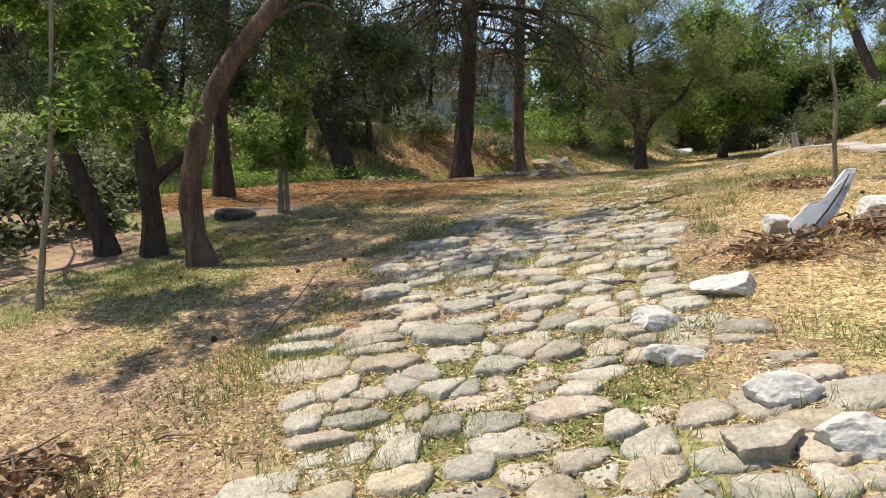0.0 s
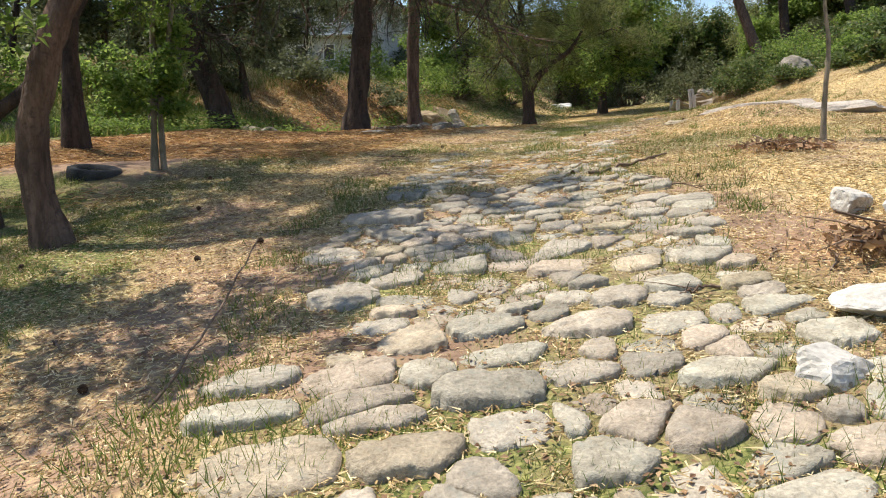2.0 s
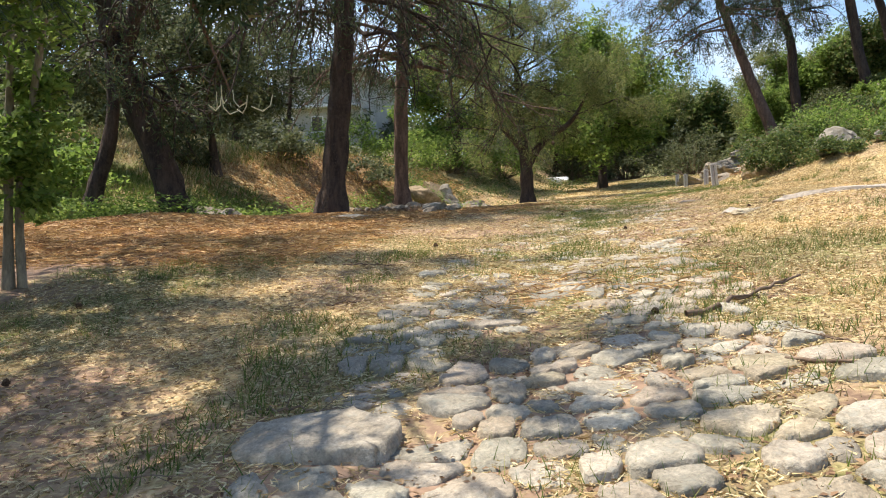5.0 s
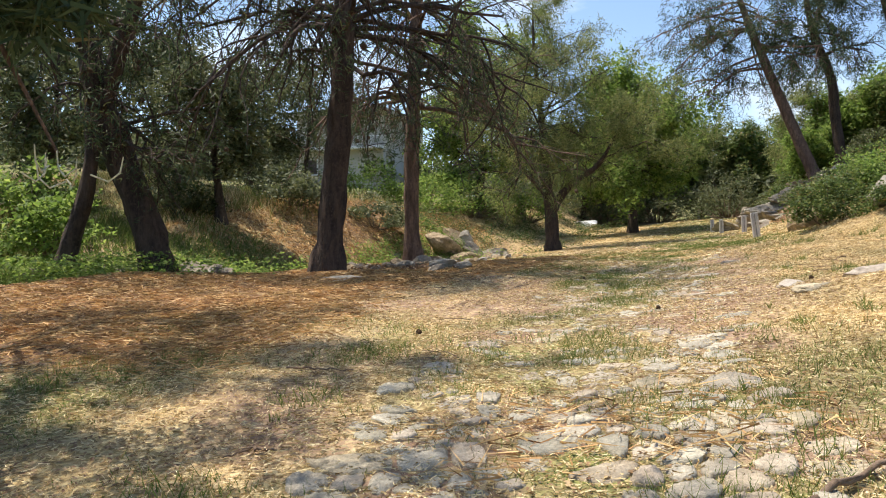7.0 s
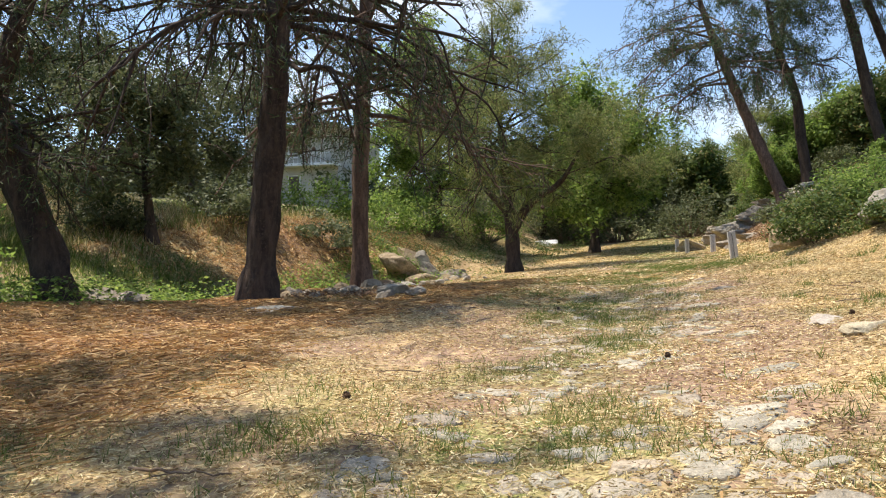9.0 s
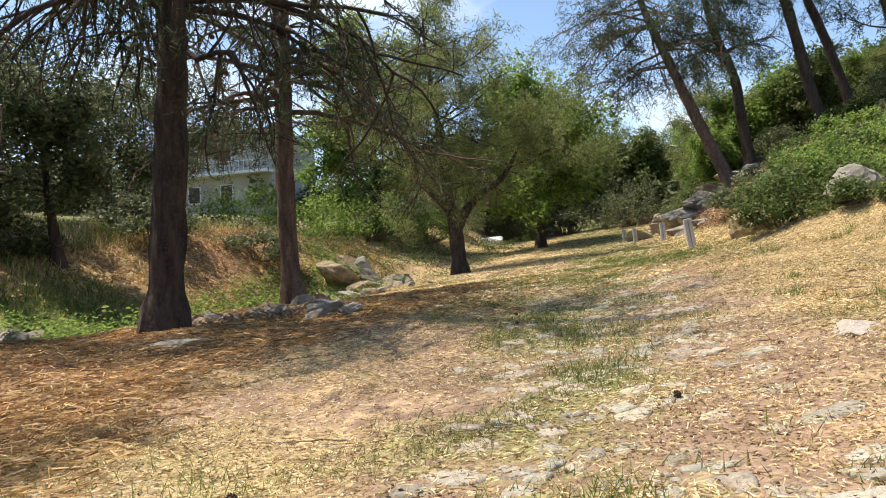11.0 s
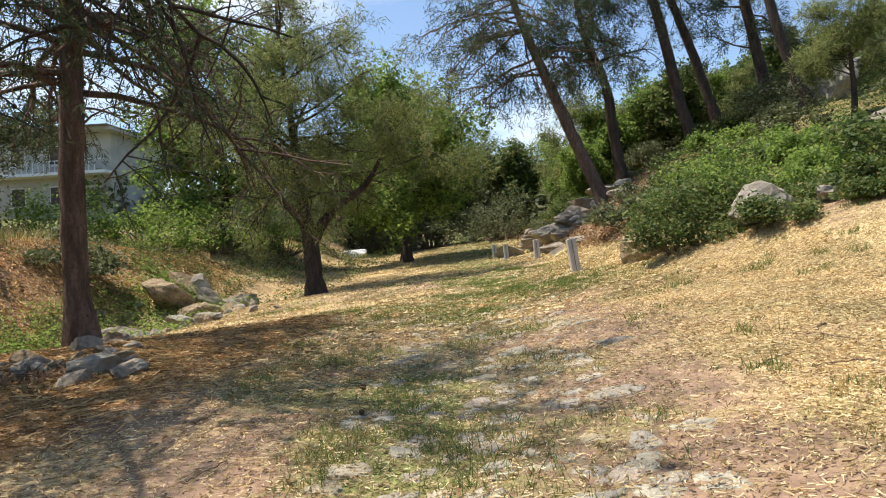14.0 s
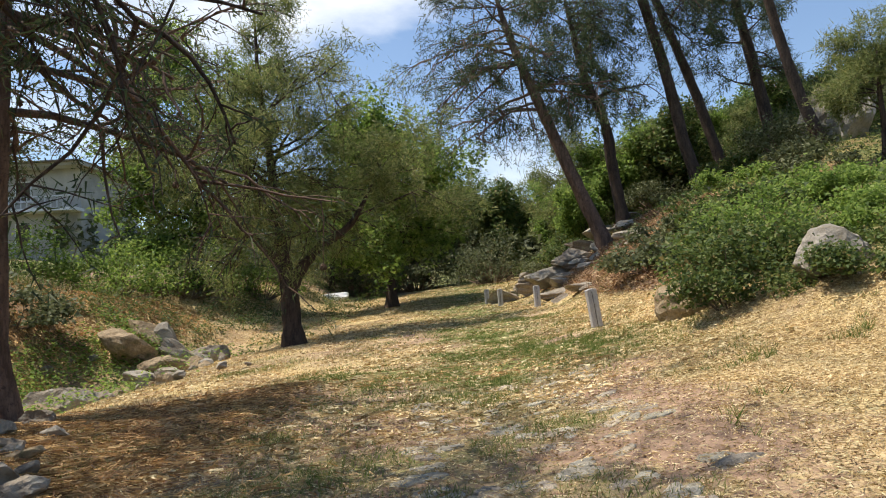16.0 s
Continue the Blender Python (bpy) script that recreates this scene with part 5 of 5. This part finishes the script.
scatter("dry_stubble", "short pale stubble on the mown slope", "grass", M_STRAW, 150000, 68, lambda x, y: patchy(x, y, 0.6, 87, -0.4, 0.5) * smooth(aside(x, y), 0.6, 1.6) * cover(x, y)[1], standing(0.05, 0.006), (0.6, 9.5, 6, 32))
scatter("road_straw", "straw and dry leaves between the cobbles", "straw", M_STRAW, 60000, 69, lambda x, y: patchy(x, y, 0.25, 89, -0.1, 0.3), lying(0.05, 0.008, 0.012), (-1.5, 1.5, 3, 14))
scatter("tall_grass", "tall pale grass across the gully", "grass", M_STRAW, 60000, 55, lambda x, y: smooth(-aside(x, y), 13, 15) * patchy(x, y, 2.5, 61, -0.2), standing(0.35, 0.012), (-26, -13, 18, 55))
scatter("weeds", "green weeds across the gully", "weeds", M_GRASS, 120000, 56, lambda x, y: smooth(-aside(x, y), 8 + 5 * smooth(y, 30, 35), 11 + 4.5 * smooth(y, 30, 35)) * patchy(x, y, 2.0, 63, -0.1), standing(0.30, 0.014), (-26, -8, 16, 50))
scatter("stream_weeds", "leafy green weeds in the stream bed", "weeds", M_LEAF, 80000, 60, lambda x, y: np.exp(-((aside(x, y) + 10.2) / 1.7) ** 2) * patchy(x, y, 1.8, 67, -0.7), lambda rng, x, y: leaves(np.stack([x, y, ground(x, y) + 0.45 * rng.rand(len(x)) ** 1.5], 1), 0.085, rng, 1.0, 0.7), (-13, -7, 20, 42))
scatter("slope_weeds", "low green growth on the slope", "weeds", M_LEAF_SHRUB, 150000, 57, lambda x, y: smooth(cover(x, y)[0], 0.35, 0.7) * smooth(aside(x, y), 3.5, 6), lambda rng, x, y: leaves(np.stack([x, y, ground(x, y) + 0.35 * rng.rand(len(x)) ** 2], 1), 0.085, rng, 0.8, 0.7, True), (3, 26, 15, 62))


scatter("bank_grass", "short dry grass on the banks", "grass", M_STRAW, 110000, 61, lambda x, y: 0.25 + 0.75 * patchy(x, y, 1.6, 69, -0.2), standing(0.055, 0.010), (-16, -3, 21, 58))
scatter("lane_straw", "dry straw and litter beside the far lane", "straw", M_STRAW, 120000, 70, lambda x, y: 0.15 + 0.85 * patchy(x, y, 1.1, 91, -0.3, 0.5), lying(0.09, 0.022, 0.03), (-12, 4, 22, 60))
scatter("verge_brush", "brown and green brush on the far verge", "weeds", M_LEAF_SHRUB, 60000, 71, lambda x, y: smooth(-aside(x, y), 4.5, 6.5) * patchy(x, y, 1.3, 93, 0.0, 0.25), lambda rng, x, y: leaves(np.stack([x, y, ground(x, y) + 0.5 * rng.rand(len(x)) ** 1.6], 1), 0.10, rng, 0.6, 0.5, True), (-16, -4, 41, 62))
scatter("bank_duff", "orange dry litter on the bank", "needles", M_DUFF, 60000, 62, lambda x, y: smooth(-aside(x, y), 9, 11) * smooth(y, 29, 34) * 0.9, lying(0.16, 0.024, 0.05), (-17, -9, 22, 46))
scatter("lane_grass", "mown green and dry grass on the lane", "grass", M_GRASS, 90000, 63, lambda x, y: 0.2 + 0.8 * patchy(x, y, 1.2, 75, -0.2), standing(0.04, 0.010), (-4, 3.5, 22, 58))


scatter("bank_leaf_litter", "dry brown brush and leaves on the rocky bank", "leaves", M_DEAD, 60000, 64, lambda x, y: smooth(cover(x, y)[2], 0.3, 0.7), lambda rng, x, y: leaves(np.stack([x, y, ground(x, y) + 0.02 + 0.12 * rng.rand(len(x)) ** 2], 1), 0.10, rng, 0.8, 0.4, True), (1.2, 8, 26, 47))


# ---- cobbles of the old road ----
# broad stones: x, y, width, depth
BROAD = ((-0.31, 5.34, 0.42, 0.30), (-0.43, 5.74, 0.44, 0.14), (-0.46, 6.06, 0.34, 0.19), (-0.04, 5.94, 0.37, 0.28), (0.26, 6.30, 0.28, 0.24),
         (0.51, 5.66, 0.40, 0.18), (0.62, 5.98, 0.34, 0.16), (0.17, 5.27, 0.38, 0.17), (1.08, 6.20, 0.38, 0.20), (0.57, 6.34, 0.35, 0.17),
         (-0.10, 7.12, 0.34, 0.26), (1.42, 6.08, 0.27, 0.17), (1.40, 5.50, 0.42, 0.16), (1.21, 7.15, 0.55, 0.26), (0.19, 9.12, 0.55, 0.48),
         (1.58, 6.52, 0.26, 0.18), (0.59, 7.40, 0.38, 0.24), (-0.16, 8.02, 0.36, 0.28))


def clipped(poly, nrm, reach):
    """The part of a polygon with p . nrm < reach."""
    out = []
    for k in range(len(poly)):
        a, b = poly[k], poly[(k + 1) % len(poly)]
        da, db = a @ nrm - reach, b @ nrm - reach
        if da <= 0:
            out.append(a)
        if da * db < 0:
            out.append(a + (b - a) * (da / (da - db)))
    return out


def rounded(poly):
    """Corners worn off, twice."""
    p = np.array(poly)
    for cut in (0.22, 0.2):
        q = np.roll(p, -1, 0)
        p = np.stack([p * (1 - cut) + q * cut, p * cut + q * (1 - cut)], 1).reshape(-1, 2)
        keep = np.linalg.norm(p - np.roll(p, 1, 0), axis=1) > 0.012
        p = p[keep]
    return p


def cobble_mesh(poly, mid, proud, rng):
    """One worn paving stone from its outline: steep sides, a worn rim and a nearly flat, uneven top that follows the ground."""
    n = len(poly)
    lean = rng.normal(size=2) * 0.06
    rings = []
    for k, drop, rough in ((1.04, -0.16, 0.0), (1.0, -0.013, 0.004), (0.93, -0.002, 0.004), (0.6, 0.001, 0.005)):
        xy = mid + (poly - mid) * (k + 0.03 * rng.normal(size=(n, 1)) * (k > 0.7))
        z = ground(xy[:, 0], xy[:, 1]) + proud + drop + (xy - mid) @ lean + rough * rng.normal(size=n)
        rings.append(np.column_stack([xy, z]))
    c = np.array([[mid[0], mid[1], float(ground(mid[0], mid[1])) + proud + 0.003]])
    j = np.arange(n)
    k = (j + 1) % n
    f = [np.stack([i * n + j, i * n + k, (i + 1) * n + k], 1) for i in range(3)] + [np.stack([i * n + j, (i + 1) * n + k, (i + 1) * n + j], 1) for i in range(3)]
    f.append(np.stack([3 * n + j, 3 * n + k, np.full(n, 4 * n)], 1))
    return np.concatenate(rings + [c]), np.concatenate(f)


def build_road():
    rng = np.random.RandomState(21)
    road = empty("cobbled_road", on_ground(0.8, 6), "old cobbled road of worn grey-tan stones", "road", kind="structure")
    origin = np.array(road.location)
    seeds = [(x, y, w / 2, d / 2, True) for x, y, w, d in BROAD]
    y = 2.4
    while y < 24:
        deep = rng.uniform(0.13, 0.24)
        left, right = -1.15 - 0.3 * vnoise(0, y, 1.2, 71) + 0.3 * float(smooth(y, 10, 14)), 1.25 + 0.3 * vnoise(3, y, 1.5, 72)
        d = left + rng.uniform(-0.1, 0.1)
        while d < right:
            wide = rng.uniform(0.14, 0.27) if rng.rand() < 0.72 else rng.uniform(0.27, 0.42)
            x, yy = float(centre(y)) + d + wide / 2, y + rng.normal() * 0.045
            d += wide
            if all(((x - a) / (p + wide * 0.42)) ** 2 + ((yy - b) / (q + deep * 0.42)) ** 2 > 1 for a, b, p, q, _ in seeds[:len(BROAD)]):
                seeds.append((x, yy, wide / 2, deep / 2, False))
        y += deep
    S = np.array([s[:4] for s in seeds])
    rest_v, rest_f, count, n = [], [], 0, 0
    for i, (x, y, rx, ry, broad) in enumerate(seeds):
        bury = float(smooth(y, 10, 16)) * 0.45 + 0.05
        if not broad and (rng.rand() < bury or vnoise(x, y, 0.8, 73) < -0.62):
            continue
        mid = np.array((x, y))
        a = rng.uniform(-0.3, 0.3)
        th = np.sort(np.arange(9) * 2 * np.pi / 9 + rng.uniform(-0.25, 0.25, 9))
        box_r = 1.32 / np.maximum(np.abs(np.cos(th)), np.abs(np.sin(th))) ** 0.55 * rng.uniform(0.86, 1.08, 9)
        poly = [mid + np.array((rx * r * math.cos(t + a * 0.3), ry * r * math.sin(t + a * 0.3))) for t, r in zip(th, box_r)]
        near = np.argsort(((S[:, 0] - x) / 1.3) ** 2 + (S[:, 1] - y) ** 2)[1:14]
        gap = rng.uniform(0.002, 0.02)
        for k in near:
            off = S[k, :2] - mid
            dist = np.linalg.norm(off)
            w = off / dist
            mine = 1 / math.sqrt((w[0] / rx) ** 2 + (w[1] / ry) ** 2)
            other = 1 / math.sqrt((w[0] / S[k, 2]) ** 2 + (w[1] / S[k, 3]) ** 2)
            poly = clipped(poly, w, mid @ w + dist * mine / (mine + other) - gap)
            if len(poly) < 3:
                break
        if len(poly) < 3:
            continue
        poly = rounded(poly)
        if len(poly) < 5:
            continue
        mid = poly.mean(0)
        proud = (rng.uniform(0.004, 0.036) if rng.rand() < 0.85 else rng.uniform(0.03, 0.05)) * (1 - 0.55 * float(smooth(y, 9.5, 13.5))) - 0.004 * float(smooth(y, 9.5, 13.5)) + (0.012 if broad else 0)
        v, f = cobble_mesh(poly, mid, proud, rng)
        if count < 300 and 3.4 < y < 9.6:
            o = np.array((mid[0], mid[1], v[-1][2]))
            ob = new("cobble", mesh_of("cobble", v - o, f, M_COBBLE))
            ob.parent = road
            ob.location = Vector(o - origin)
            count += 1
        else:
            rest_v.append(v - origin)
            rest_f.append(f + n)
            n += len(v)
    part("cobbles", mesh_of("cobbles", np.concatenate(rest_v), np.concatenate(rest_f), M_COBBLE_REST), road, kind="stuff")


build_road()
